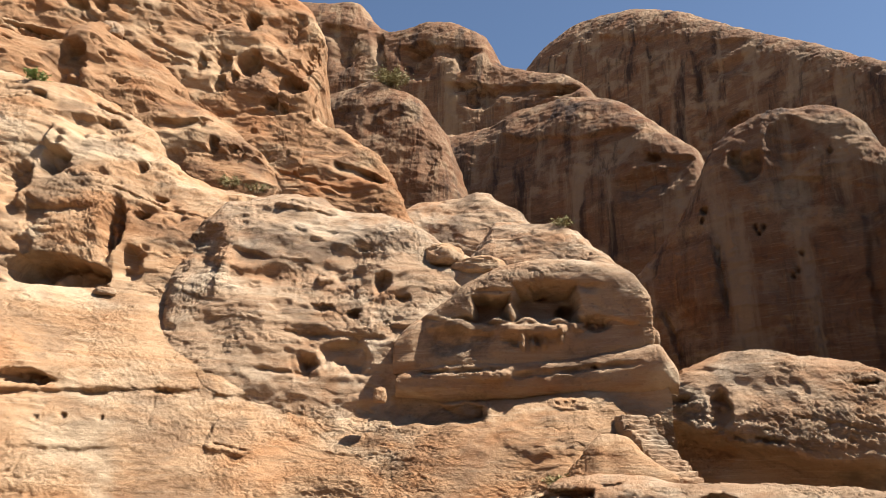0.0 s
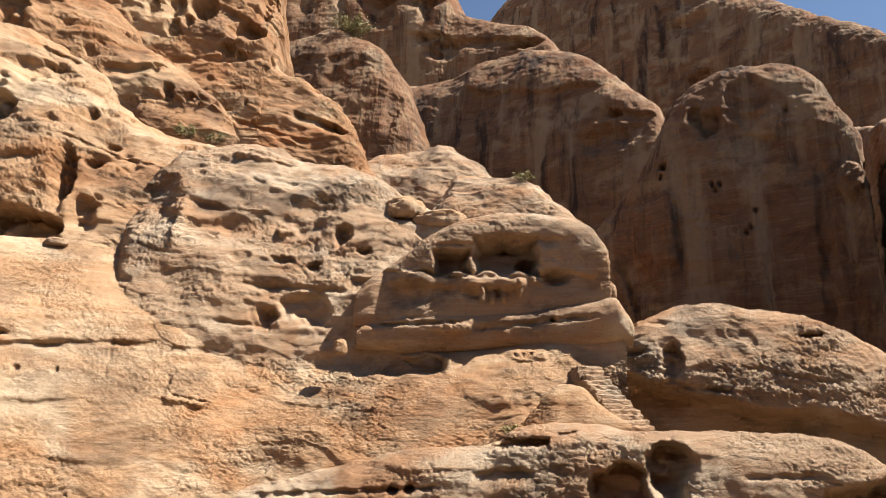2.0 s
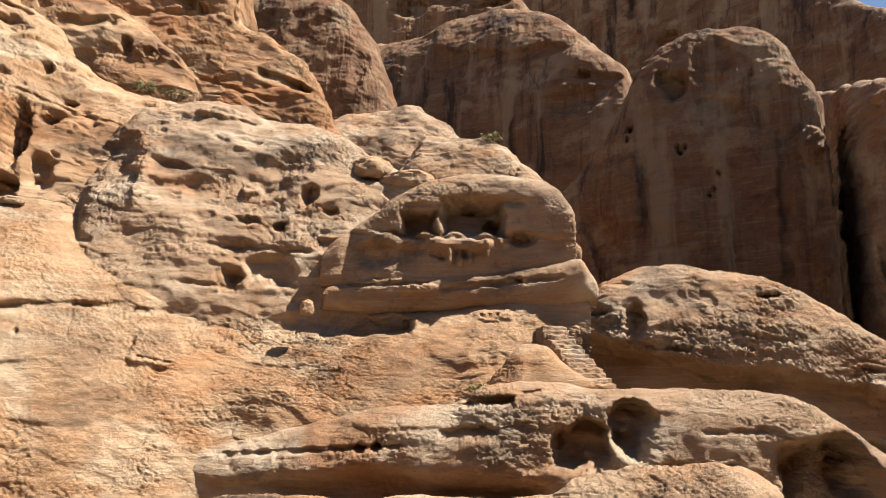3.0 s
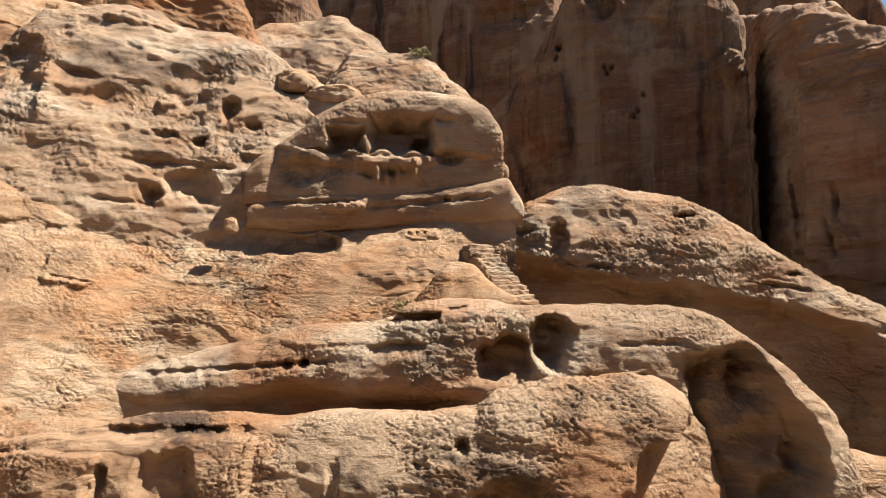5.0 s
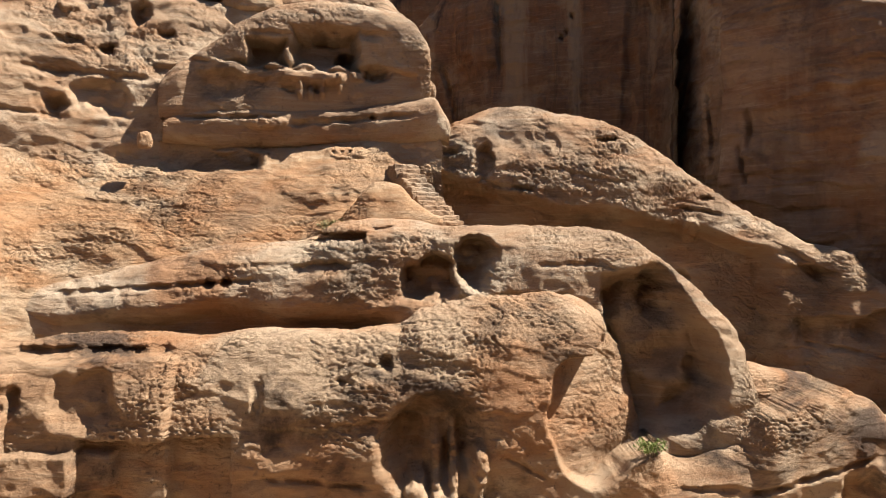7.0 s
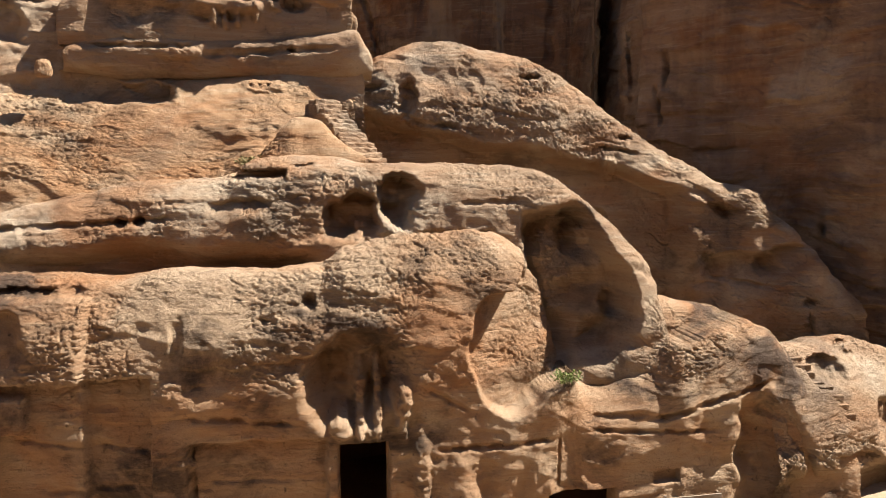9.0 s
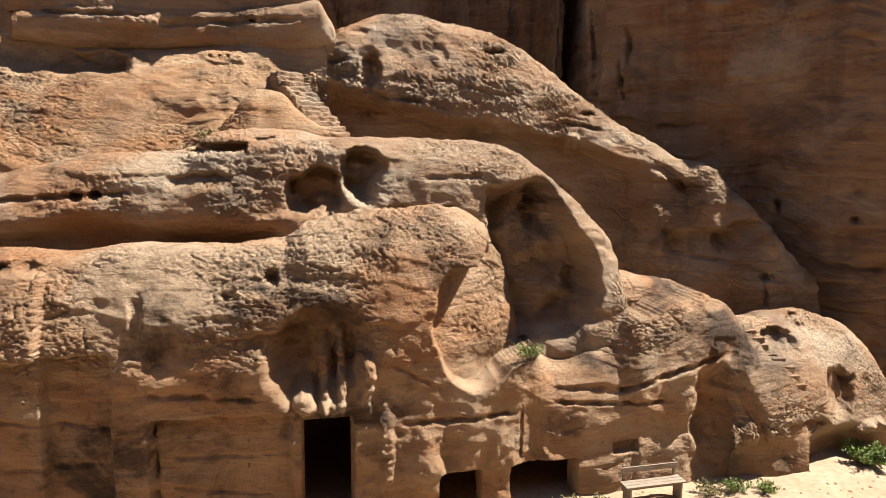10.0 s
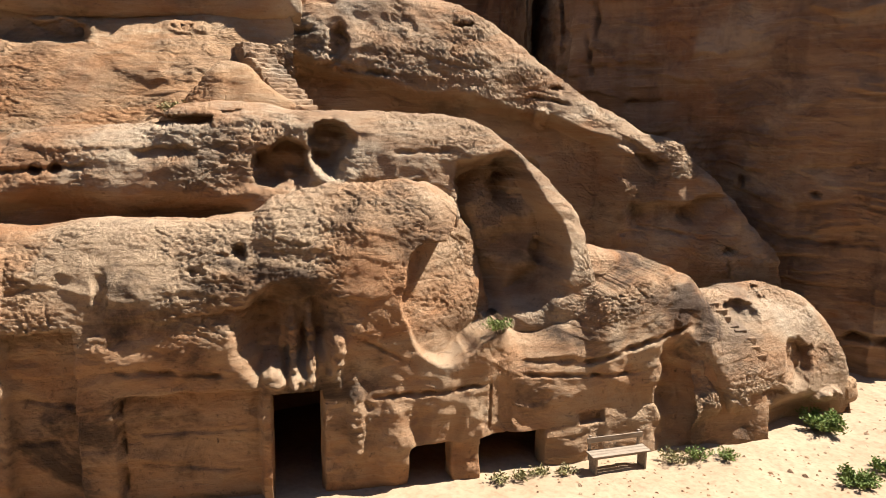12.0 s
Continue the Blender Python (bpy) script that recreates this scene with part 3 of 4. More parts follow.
def carve(p, q, front):
    p = pit(p, q, -15.15, 34.59, 0.50, 1.02, 1.12, edge=0.30)
    p = pit(p, q, -14.79, 31.27, 0.65, 1.11, 1.12, edge=0.30)
    p = pit(p, q, -16.18, 31.16, 0.57, 0.84, 0.80, edge=0.30)
    p = pit(p, q, -16.02, 29.62, 0.39, 0.61, 0.72, edge=0.30)
    p = pit(p, q, -12.46, 30.00, 1.09, 0.81, 0.96, edge=0.30)
    p = pit(p, q, -13.26, 28.62, 0.49, 0.43, 0.72, edge=0.30)
    p = pit(p, q, -11.69, 32.26, 0.40, 1.33, 0.72, edge=0.30)
    p = pit(p, q, -13.24, 34.33, 1.02, 1.64, 0.48, edge=0.30)
    p = pit(p, q, -22.38, 33.49, 0.44, 0.51, 0.72, edge=0.30)
    p = pit(p, q, -23.44, 33.22, 0.58, 0.44, 0.72, edge=0.30)
    p = pit(p, q, -15.37, 30.14, 0.29, 0.48, 0.64, edge=0.30)
    p = pit(p, q, -17.21, 30.81, 0.33, 0.69, 0.48, edge=0.30)
    p = pit(p, q, -12.57, 28.45, 0.31, 0.26, 0.56, edge=0.30)
    p = slot(p, q, (-9.71, 25.19), (-6.44, 24.06), 0.19, 0.80, fade=0.63)
    p = slot(p, q, (-15.24, 32.27), (-11.24, 30.20), 0.21, 0.50, fade=1.06)
    p = slot(p, q, (-16.31, 27.66), (-11.08, 28.43), 0.20, 0.40)
    p = slot(p, q, (-20.31, 32.19), (-15.81, 30.08), 0.18, 0.40)
    p = slot(p, q, (-12.67, 24.36), (-8.42, 23.15), 0.13, 0.30)
    p = pit(p, q, -18.25, 32.84, 1.72, 1.79, 0.32, edge=0.50)
    return p


crest = [(-36.82, 24.1, 39.95), (-31.22, 29.57, 43.51), (-23.08, 35.09, 45.04), (-16.37, 37.59, 42.5), (-12.68, 38.46, 40.57), (-10.32, 38.64, 38.72), (-8.71, 38.53, 37.1), (-7.52, 38.27, 34.58), (-7.45, 37.87, 31.66), (-7.62, 37.43, 29.25), (-4.79, 37.09, 27.13), (-2.87, 36.49, 24.64), (-1.93, 35.95, 22.39), (-1.18, 35.58, 20.63), (-0.68, 35.39, 17.79)]
rock("high_cliff", crest, face=(-0.1,-0.99), reach=5.0, foot=16.0, power=2.0, back=5.0, step=0.075, rough=0.16, mat=ROCK_ORANGE, tafoni=0.4, min_scale=0.45, carve=carve, label="high orange sandstone cliff riddled with cavernous hollows")

def carve(p, q, front):
    p = pit(p, q, -28.14, 32.08, 1.84, 1.86, 0.40, edge=0.40)
    p = pit(p, q, -25.23, 29.22, 0.55, 1.93, 0.48, edge=0.50)
    p = pit(p, q, -31.77, 33.93, 1.88, 1.10, 0.32, edge=0.50)
    p = slot(p, q, (-30.10, 34.37), (-27.42, 34.34), 0.21, 0.50, fade=2.52)
    return p


crest = [(-11.78, 49.62, 34.93), (-10.15, 49.14, 36.79), (-7.33, 48.28, 37.41), (-5.54, 47.65, 37.7), (-3.06, 46.67, 36.48), (-1.11, 45.79, 34.36), (0.48, 44.98, 30.54), (0.88, 44.75, 27.85), (1.34, 44.48, 25.06)]
rock("middle_knoll", crest, face=(-0.56,-0.83), reach=3.0, foot=20, power=2.8, back=4.0, step=0.08, rough=0.15, mat=ROCK_VARNISH, bed=0.2, tafoni=0.0, pock=0.2, flutes=0.45, min_scale=0.3, carve=carve, label="varnished sandstone knoll with a smooth pale face")
crest = [(-3.28, 40.87, 23.61), (-1.93, 40.95, 24.71), (0.53, 41, 25.21), (2.29, 40.94, 25.75), (3.97, 40.3, 24.59), (5.24, 39.66, 23.24), (5.81, 39.58, 20.75)]
rock("low_knoll", crest, face=(-0.3,-0.95), reach=2.6, foot=17, power=2.2, back=4.0, step=0.075, rough=0.13, mat=ROCK_TAN, tafoni=0.0, pock=0.4, min_scale=0.3, label="low tan sandstone knoll")
crest = [(1.88, 33.95, 19.78), (2.89, 33.88, 21.05), (4.46, 33.71, 21.13), (6.04, 33.05, 20.41), (7.24, 32.4, 19.31), (8.34, 31.72, 17.91), (8.85, 31.17, 16.85), (8.95, 30.93, 15.1)]
rock("shoulder_knoll", crest, face=(-0.3,-0.95), reach=2.6, foot=14, power=2.2, back=4.0, step=0.06, rough=0.13, mat=ROCK_TAN, tafoni=0.0, pock=0.4, min_scale=0.3, label="tan sandstone shoulder behind the skull-shaped outcrop")

def carve(p, q, front):
    p = pit(p, q, -13.73, 28.88, 2.94, 1.24, 0.90, edge=0.50)
    p = pit(p, q, -20.97, 33.50, 1.21, 2.37, 0.35, edge=0.80)
    p = pit(p, q, -24.97, 34.43, 0.97, 2.27, 0.30, edge=0.80)
    p = pit(p, q, -18.28, 31.89, 0.75, 2.20, 0.30, edge=0.80)
    p = slot(p, q, (-26.82, 36.83), (-13.96, 33.26), 0.39, 0.90, fade=6.40)
    p = slot(p, q, (-14.31, 31.71), (-10.27, 29.71), 0.34, 0.80, fade=1.29)
    p = pit(p, q, -13.29, 30.92, 0.56, 0.42, 0.80, edge=0.40)
    return p


crest = [(-2.47, 61.95, 37.54), (0.2, 60.75, 39.97), (4.86, 58.31, 39.61), (7.31, 56.8, 40.49), (10.5, 54.52, 40.34), (12.58, 52.8, 39.62), (14.43, 51.03, 38.06), (16.04, 49.24, 35.77), (17.43, 47.44, 33.16), (18.5, 45.83, 30.83), (18.63, 45.43, 28.59), (18.36, 45.43, 24.8)]
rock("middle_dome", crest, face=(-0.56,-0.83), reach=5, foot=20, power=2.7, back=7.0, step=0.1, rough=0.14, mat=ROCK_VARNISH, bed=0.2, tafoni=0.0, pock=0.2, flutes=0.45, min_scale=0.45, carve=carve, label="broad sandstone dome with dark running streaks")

def carve(p, q, front):
    p = pit(p, q, -40.44, 53.50, 1.96, 2.73, 1.40)
    p = pit(p, q, -33.02, 46.89, 2.21, 1.32, 1.20)
    p = pit(p, q, -49.14, 56.36, 1.58, 3.43, 1.20, edge=0.50)
    p = pit(p, q, -35.14, 52.13, 0.89, 1.89, 1.00, edge=0.50)
    p = pit(p, q, -24.84, 45.24, 2.38, 0.69, 1.00, edge=0.40)
    p = slot(p, q, (-46.36, 59.55), (-43.29, 48.83), 0.49, 1.40)
    p = slot(p, q, (-37.48, 49.69), (-21.99, 45.06), 0.44, 1.00, fade=1.24)
    p = slot(p, q, (-52.41, 60.74), (-46.89, 59.52), 0.43, 1.00, fade=2.15)
    p = slot(p, q, (-43.58, 56.43), (-32.79, 53.12), 0.40, 1.20, fade=1.68)
    return p


crest = [(-24.84, 76.04, 62.88), (-19.27, 75.19, 66.57), (-14.8, 74.38, 65.83), (-10.4, 73.33, 65.06), (-8.26, 72.76, 61.68), (-5.97, 72.03, 60.05), (-1.23, 70.19, 60.03), (2.67, 68.37, 58.04), (5, 67.1, 55.43), (5.68, 66.7, 52.83), (8.76, 64.71, 50.01), (12.13, 62.21, 48.1), (13.53, 61, 46.5), (14.57, 60, 44.13), (15.35, 59.04, 38.67)]
rock("left_tower", crest, face=(-0.56,-0.83), reach=4.5, foot=22, power=2.9, back=8.0, step=0.12, rough=0.14, mat=ROCK_VARNISH, bed=0.2, tafoni=0.0, pock=0.2, flutes=0.45, min_scale=0.5, carve=carve, label="far sandstone towers with pale niches")

def carve(p, q, front):
    p = slot(p, q, (-32.90, 72.93), (-9.68, 60.89), 0.72, 0.60, fade=3.60)
    p = pit(p, q, -13.20, 58.29, 3.35, 2.31, 0.80, edge=0.60)
    p = slot(p, q, (-23.29, 69.30), (-22.86, 51.24), 0.43, 0.60)
    p = slot(p, q, (-17.19, 64.16), (-16.87, 48.22), 0.49, 0.60)
    p = pit(p, q, -12.58, 49.99, 1.92, 1.02, 1.00, edge=0.40)
    return p


crest = [(10.54, 103.46, 67.85), (14.64, 101.24, 73.79), (17.74, 99.38, 76.91), (22.75, 96.01, 78.99), (27.27, 92.44, 78.29), (32.49, 87.49, 75.01), (36.72, 82.49, 69.67), (39.71, 78.1, 64.71), (42.18, 73.74, 60.46), (44.74, 67.69, 54.38), (46.85, 59.12, 46.37), (46.82, 49.05, 35.85), (44.99, 45.52, 25.16)]
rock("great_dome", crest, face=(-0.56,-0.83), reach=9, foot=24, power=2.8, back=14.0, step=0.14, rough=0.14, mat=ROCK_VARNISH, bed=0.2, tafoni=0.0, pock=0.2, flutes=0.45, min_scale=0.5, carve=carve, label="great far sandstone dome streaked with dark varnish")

def carve(p, q, front):
    p = pit(p, q, -5.23, 23.95, 0.70, 1.01, 0.90, edge=0.40)
    p = pit(p, q, -5.91, 24.68, 0.39, 0.64, 0.70, edge=0.40)
    p = slot(p, q, (-4.10, 22.90), (-1.88, 22.50), 0.19, 0.50, fade=1.87)
    p = pit(p, q, -7.67, 22.11, 0.28, 0.32, 0.80, edge=0.50)
    p = slot(p, q, (-7.19, 20.28), (-6.98, 16.31), 0.12, 0.40)
    p = slot(p, q, (-10.31, 17.26), (-9.31, 13.97), 0.15, 0.45)
    p = pit(p, q, -8.19, 18.29, 1.48, 2.43, -0.40, edge=0.50)
    p = pit(p, q, -3.18, 24.73, 1.02, 1.91, 0.35, edge=0.40)
    p = pit(p, q, -5.11, 20.22, 0.13, 0.21, 0.50, edge=0.60)
    p = pit(p, q, -4.89, 20.48, 0.12, 0.21, 0.50, edge=0.60)
    p = pit(p, q, -7.78, 21.51, 0.16, 0.22, 0.50, edge=0.60)
    p = pit(p, q, -5.25, 20.56, 0.13, 0.21, 0.50, edge=0.60)
    p = pit(p, q, -3.39, 18.86, 0.12, 0.21, 0.50, edge=0.60)
    p = pit(p, q, -3.89, 17.82, 0.12, 0.21, 0.50, edge=0.60)
    p = pit(p, q, -3.69, 18.06, 0.12, 0.21, 0.50, edge=0.60)
    p = pit(p, q, -1.51, 23.85, 0.13, 0.22, 0.50, edge=0.60)
    p = slot(p, q, (-0.33, 21.20), (-0.80, 12.59), 0.30, 0.40)
    p = pit(p, q, 0.66, 19.46, 0.61, 1.06, -0.60, edge=0.50)
    return p


crest = [(10, 38.73, 17.54), (11.34, 38.36, 19.75), (13.47, 37.24, 22.41), (14.3, 36.5, 24.17), (15.26, 35.89, 26.26), (16.13, 35.29, 27.01), (17.41, 34.45, 27.44), (19.03, 33.35, 27.39), (20.54, 31.97, 26.51), (21.14, 31.09, 24.52), (21.26, 30.28, 22.62), (21.14, 29.63, 20.74), (21.01, 29.6, 19.6), (20.51, 29.95, 18.73), (20.32, 29.96, 16.28), (19.7, 30.13, 11.65)]
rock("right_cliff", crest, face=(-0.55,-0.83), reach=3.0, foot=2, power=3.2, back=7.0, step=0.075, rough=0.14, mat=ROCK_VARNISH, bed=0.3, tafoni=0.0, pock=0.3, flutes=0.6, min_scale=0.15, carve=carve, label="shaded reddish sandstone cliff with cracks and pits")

def carve(p, q, front):
    p = slot(p, q, (-0.40, 1.28), (2.04, 1.17), 0.15, 0.90)
    p = slot(p, q, (-9.97, 11.49), (-9.63, 9.76), 0.09, 0.40)
    p = slot(p, q, (-22.01, 11.15), (-6.34, 10.06), 0.16, 0.30, fade=0.80)
    p = slot(p, q, (-8.40, 8.88), (-5.85, 8.93), 0.09, 0.25, fade=0.27)
    p = slot(p, q, (-12.58, 14.47), (-12.24, 10.92), 0.14, 0.50)
    p = slot(p, q, (-9.59, 12.81), (-9.51, 11.11), 0.12, 0.50)
    p = slot(p, q, (-8.14, 4.12), (-7.79, 1.92), 0.11, 0.40)
    p = slot(p, q, (-2.64, 6.55), (0.27, 6.85), 0.08, 0.20, fade=0.42)
    p = pit(p, q, -3.84, 6.07, 0.13, 0.30, 0.50, edge=0.50)
    p = pit(p, q, -1.46, 5.77, 0.17, 0.13, 0.40, edge=0.50)
    p = slot(p, q, (-2.45, 4.26), (0.64, 4.20), 0.09, 0.25)
    return p


crest = [(31.7, 48.57, 30.71), (30.7, 43.2, 28.7), (28.31, 37.52, 26.21), (25.1, 32.42, 23.9), (23.55, 29.82, 22.78), (22.67, 27.32, 21.79), (22.2, 24.42, 20.56), (20.54, 24.01, 20.03), (21.26, 21.73, 18.52), (22.33, 19.13, 16.54), (23.35, 16.16, 14.46), (24.67, 13.25, 12.99), (24.93, 12.75, 8.59)]
rock("far_right_cliff", crest, face=(-0.87,-0.5), reach=2.6, foot=-0.4, power=4, back=10.0, step=0.07, rough=0.15, mat=ROCK_WALL_LIFTED, bed=0.8, tafoni=0.0, pock=0.3, flutes=0.6, min_scale=0.3, carve=carve, label="tall shaded sandstone wall beside a dark cleft")

def carve(p, q, front):
    p = pit(p, q, -3.50, 10.30, 0.33, 0.57, 0.55, edge=0.40)
    p = slot(p, q, (-5.56, 9.42), (-3.33, 9.80), 0.11, 0.45, fade=1.23)
    p = slot(p, q, (-3.49, 9.63), (-1.82, 9.39), 0.09, 0.35)
    p = undercut(p, q, (-6.0, 9.8), (4.6, 7.45), 0.45, 1.0, 5.4)
    p = slot(p, q, (4.60, 7.30), (6.90, 6.75), 0.12, 0.70, fade=1.60)
    p = slot(p, q, (2.30, 8.87), (3.70, 8.62), 0.07, 0.30)
    p = pit(p, q, 2.76, 8.17, 0.30, 0.37, -0.30, edge=0.50)
    p = pit(p, q, 3.26, 9.11, 0.32, 0.11, 0.30, edge=0.50)
    p = slot(p, q, (5.42, 5.38), (8.89, 5.70), 0.19, 0.90, fade=1.12)
    p = slot(p, q, (5.17, 7.65), (6.61, 6.59), 0.17, 0.40)
    p = pit(p, q, 0.22, 11.02, 0.43, 0.11, 0.30, edge=0.40)
    p = pit(p, q, 2.50, 6.58, 0.25, 0.36, 0.40, edge=0.50)
    p = pit(p, q, 7.53, 5.12, 0.44, 0.34, 0.30, edge=0.50)
    p = slot(p, q, (8.56, 3.94), (8.64, 3.16), 0.08, 0.30)
    p = pit(p, q, 8.59, 4.12, 0.32, 0.15, 0.30, edge=0.50)
    p = slot(p, q, (5.70, 4.81), (7.79, 4.51), 0.07, 0.20)
    p = slot(p, q, (-5.64, 10.56), (-4.17, 10.68), 0.09, 0.25)
    p = slot(p, q, (-1.83, 10.15), (0.94, 9.53), 0.07, 0.12)
    return p


crest = [(5.73, 22.48, 10.28), (6.68, 22.43, 11.13), (7.99, 22.21, 11.79), (9.79, 21.69, 12.13), (11.37, 21.14, 11.86), (12.86, 20.5, 11.32), (13.63, 20.24, 10.76), (14.4, 19.82, 10.12), (15.2, 19.34, 9.38), (16.69, 18.35, 8.3), (17.72, 17.64, 7.62), (18.12, 17.23, 7.53), (18.56, 16.75, 6.8), (19.36, 15.66, 5.88), (19.53, 15.44, 5.4), (20.09, 14.71, 4), (20.21, 14.37, 2.49)]
rock("back_slab", crest, face=(-0.5,-0.86), reach=2.2, foot=0, power=2.9, back=3.0, step=0.042, rough=0.10, mat=ROCK_TAN, pock=0.6, min_scale=0.5, carve=carve, label="tan sandstone slab with sunlit top and shaded front")
crest = [(3.21, 19.0, 8.4), (3.66, 19.0, 8.93), (4.24, 19.0, 9.49), (4.64, 18.9, 9.41), (5.1, 18.7, 8.99), (5.48, 18.45, 8.63), (5.79, 18.2, 8.4)]
rock("stair_wedge", crest, face=(-0.2,-0.98), reach=0.7, foot=7.2, power=1.8, back=1.6, step=0.03, rough=0.05, mat=ROCK_PALE, min_scale=0.4, label="pale sandstone wedge beside the rock-cut stairs")

def carve(p, q, front):
    p = pit(p, q, 10.89, 3.32, 0.78, 0.26, 0.35)
    p = pit(p, q, 9.67, 3.03, 0.58, 0.39, 0.40)
    p = pit(p, q, 11.36, 1.74, 0.58, 0.72, 0.40)
    p = pit(p, q, 11.82, 1.95, 0.24, 0.17, 0.20, edge=0.50)
    p = slot(p, q, (9.40, 1.24), (11.03, 1.08), 0.08, 0.30, fade=0.48)
    p = slot(p, q, (8.18, 2.61), (9.03, 0.45), 0.12, 0.30)
    p = pit(p, q, 8.31, 1.41, 0.62, 0.91, 0.30, edge=0.70)
    p = pit(p, q, 12.46, 0.65, 0.58, 0.25, -0.35, edge=0.50)
    p = undercut(p, q, (8.0, 0.25), (12.5, 0.35), 0.7, 0.55, 13.2)
    return p


crest = [(14.29, 12.86, 2.39), (15.11, 13.12, 3.56), (16.28, 13.07, 3.57), (17.54, 13.09, 3.5), (19.13, 13.01, 3.17), (19.95, 12.77, 2.5), (20.15, 12.5, 1.66), (19.98, 12.15, 0.73), (20.08, 11.83, 0.02)]
rock("rock_nose", crest, face=(-0.4,-0.92), reach=2.2, foot=-0.3, power=2.2, back=2.0, step=0.03, rough=0.06, mat=ROCK_TAN, min_scale=0.15, carve=carve, label="rounded sandstone nose with carved steps and basins")


# ---- the near side of the gorge, and its floor ----
# Out of view; closes the gorge behind the camera and cuts the sky fill.
crest = [(-60, -12, 20), (-30, -9, 22), (-8, -8, 23), (10, -8.5, 22), (30, -11, 20), (55, -16, 18)]
rock("unseen_cliff_behind", crest, face=(0, 1), reach=2.5, foot=-0.4, power=3, back=10.0, step=0.3, rough=0.2, mat=ROCK_VARNISH, min_scale=0.5, label="unseen shaded sandstone wall added on the near side of the gorge")
crest = [(-9, -5, 2.0), (-7.5, -4.5, 5.6), (-4, -4, 6.2), (0, -4, 6.2), (4, -4, 6.2), (7.5, -4.6, 5.6), (9, -5, 2.0)]
rock("viewing_ledge", crest, face=(0, 1), reach=5.2, foot=-0.4, power=7, back=4.0, step=0.14, rough=0.05, mat=ROCK_TAN, min_scale=0.5, label="flat sandstone ledge across from the tomb front")


def grid_mesh(name, xs, ys, height, mat):
    pts = np.stack(np.meshgrid(xs, ys, indexing="ij"), -1).reshape(-1, 2)
    p = np.concatenate([pts, height(pts)[:, None]], 1)
    nx, ny = len(xs), len(ys)
    a = (np.arange(nx - 1)[:, None] * ny + np.arange(ny - 1)).ravel()
    me = bpy.data.meshes.new(name)
    me.from_pydata(p.tolist(), [], np.stack([a, a + ny, a + ny + 1, a + 1], 1).tolist())
    me.polygons.foreach_set("use_smooth", np.ones(len(me.polygons), bool))
    me.materials.append(mat)
    return me


def floor_height(p):
    q = np.concatenate([p, np.zeros((len(p), 1))], 1)
    return fractal(q * 0.35, 3) * 0.10 + fractal(q * 2.2, 3, 0.6) * 0.028 - 0.02


def spread(a, b, c, d, fine, coarse):
    return np.concatenate([np.linspace(a, b, coarse, endpoint=False), np.linspace(b, c, fine, endpoint=False), np.linspace(c, d, coarse)])


tagged(new("ground", grid_mesh("ground", spread(-900, 0, 26, 900, 420, 40), spread(-900, 4, 16, 900, 220, 40), floor_height, SAND)),
       "pale trodden sand floor of the gorge", "ground", "", "structure")


# ---- dark chambers behind the three doorways ----
def bm_box(bm, size, m):
    made = bmesh.ops.create_cube(bm, size=1.0, matrix=m @ Matrix.Diagonal((*size, 1)))
    return made["verts"]


def mesh_of(name, bm, mat, smooth_faces=False):
    me = bpy.data.meshes.new(name)
    bm.to_mesh(me)
    bm.free()
    if smooth_faces:
        me.polygons.foreach_set("use_smooth", np.ones(len(me.polygons), bool))
    me.materials.append(mat)
    return me


WALL_FACE = Vector((-0.287, -0.958, 0)).normalized()
WALL_SIDE = Vector((0.958, -0.287, 0)).normalized()
for left, right, high, depth in ((-1.6, 1.7, 2.75, 15.95), (2.3, 6.3, 1.25, 15.62)):
    bm = bmesh.new()
    mid = WALL_SIDE * (left + right) / 2 - WALL_FACE * (depth + 2.2)
    turn = Matrix.Rotation(math.atan2(WALL_SIDE.y, WALL_SIDE.x), 4, "Z")
    bm_box(bm, (right - left, 4.4, high + 0.6), Matrix.Translation((mid.x, mid.y, (high - 0.6) / 2)) @ turn)
    bm.normal_update()
    bmesh.ops.delete(bm, geom=[f for f in bm.faces if f.normal.dot(WALL_FACE) > 0.9], context="FACES")
    bmesh.ops.reverse_faces(bm, faces=bm.faces)
    tagged(new("chamber_wall", mesh_of("chamber_wall", bm, ROCK_BROWN)), "dark rock-cut chamber behind the doorway", "wall", "", "structure")


# ---- things ----
def part(name, bm, material, parent, label="", smooth_faces=False):
    ob = new(name, mesh_of(name, bm, material, smooth_faces))
    ob.parent = parent
    return tagged(ob, label)


def thing(name, m, label, category, group="", kind=""):
    ob = new(name)
    ob.matrix_world = m
    return tagged(ob, label, category, group, kind)


def worn(bm, amount, size, seed):
    for v in bm.verts:
        v.co += noise.noise_vector(v.co * size + Vector((seed, 0, 0))) * amount


def block(size, at, bevel=0.01, wear=0.004, seed=0.0, cuts=3):
    bm = bmesh.new()
    bm_box(bm, size, Matrix.Translation(at))
    bmesh.ops.bevel(bm, geom=bm.edges[:], offset=bevel, segments=2, affect="EDGES", profile=0.5)
    long_edges = [e for e in bm.edges if e.calc_length() > 0.15]
    bmesh.ops.subdivide_edges(bm, edges=long_edges, cuts=cuts, use_grid_fill=True)
    worn(bm, wear, 6, seed)
    return bm


def nearest(ob, target):
    """The point of a rock's skin nearest to a place."""
    co = np.empty(len(ob.data.vertices) * 3, np.float32)
    ob.data.vertices.foreach_get("co", co)
    co = co.reshape(-1, 3)
    return Vector(co[np.argmin(((co - np.array(target)) ** 2).sum(1))].tolist())


ROCKS = {o.name: o for o in scene.objects if o.type == "MESH"}

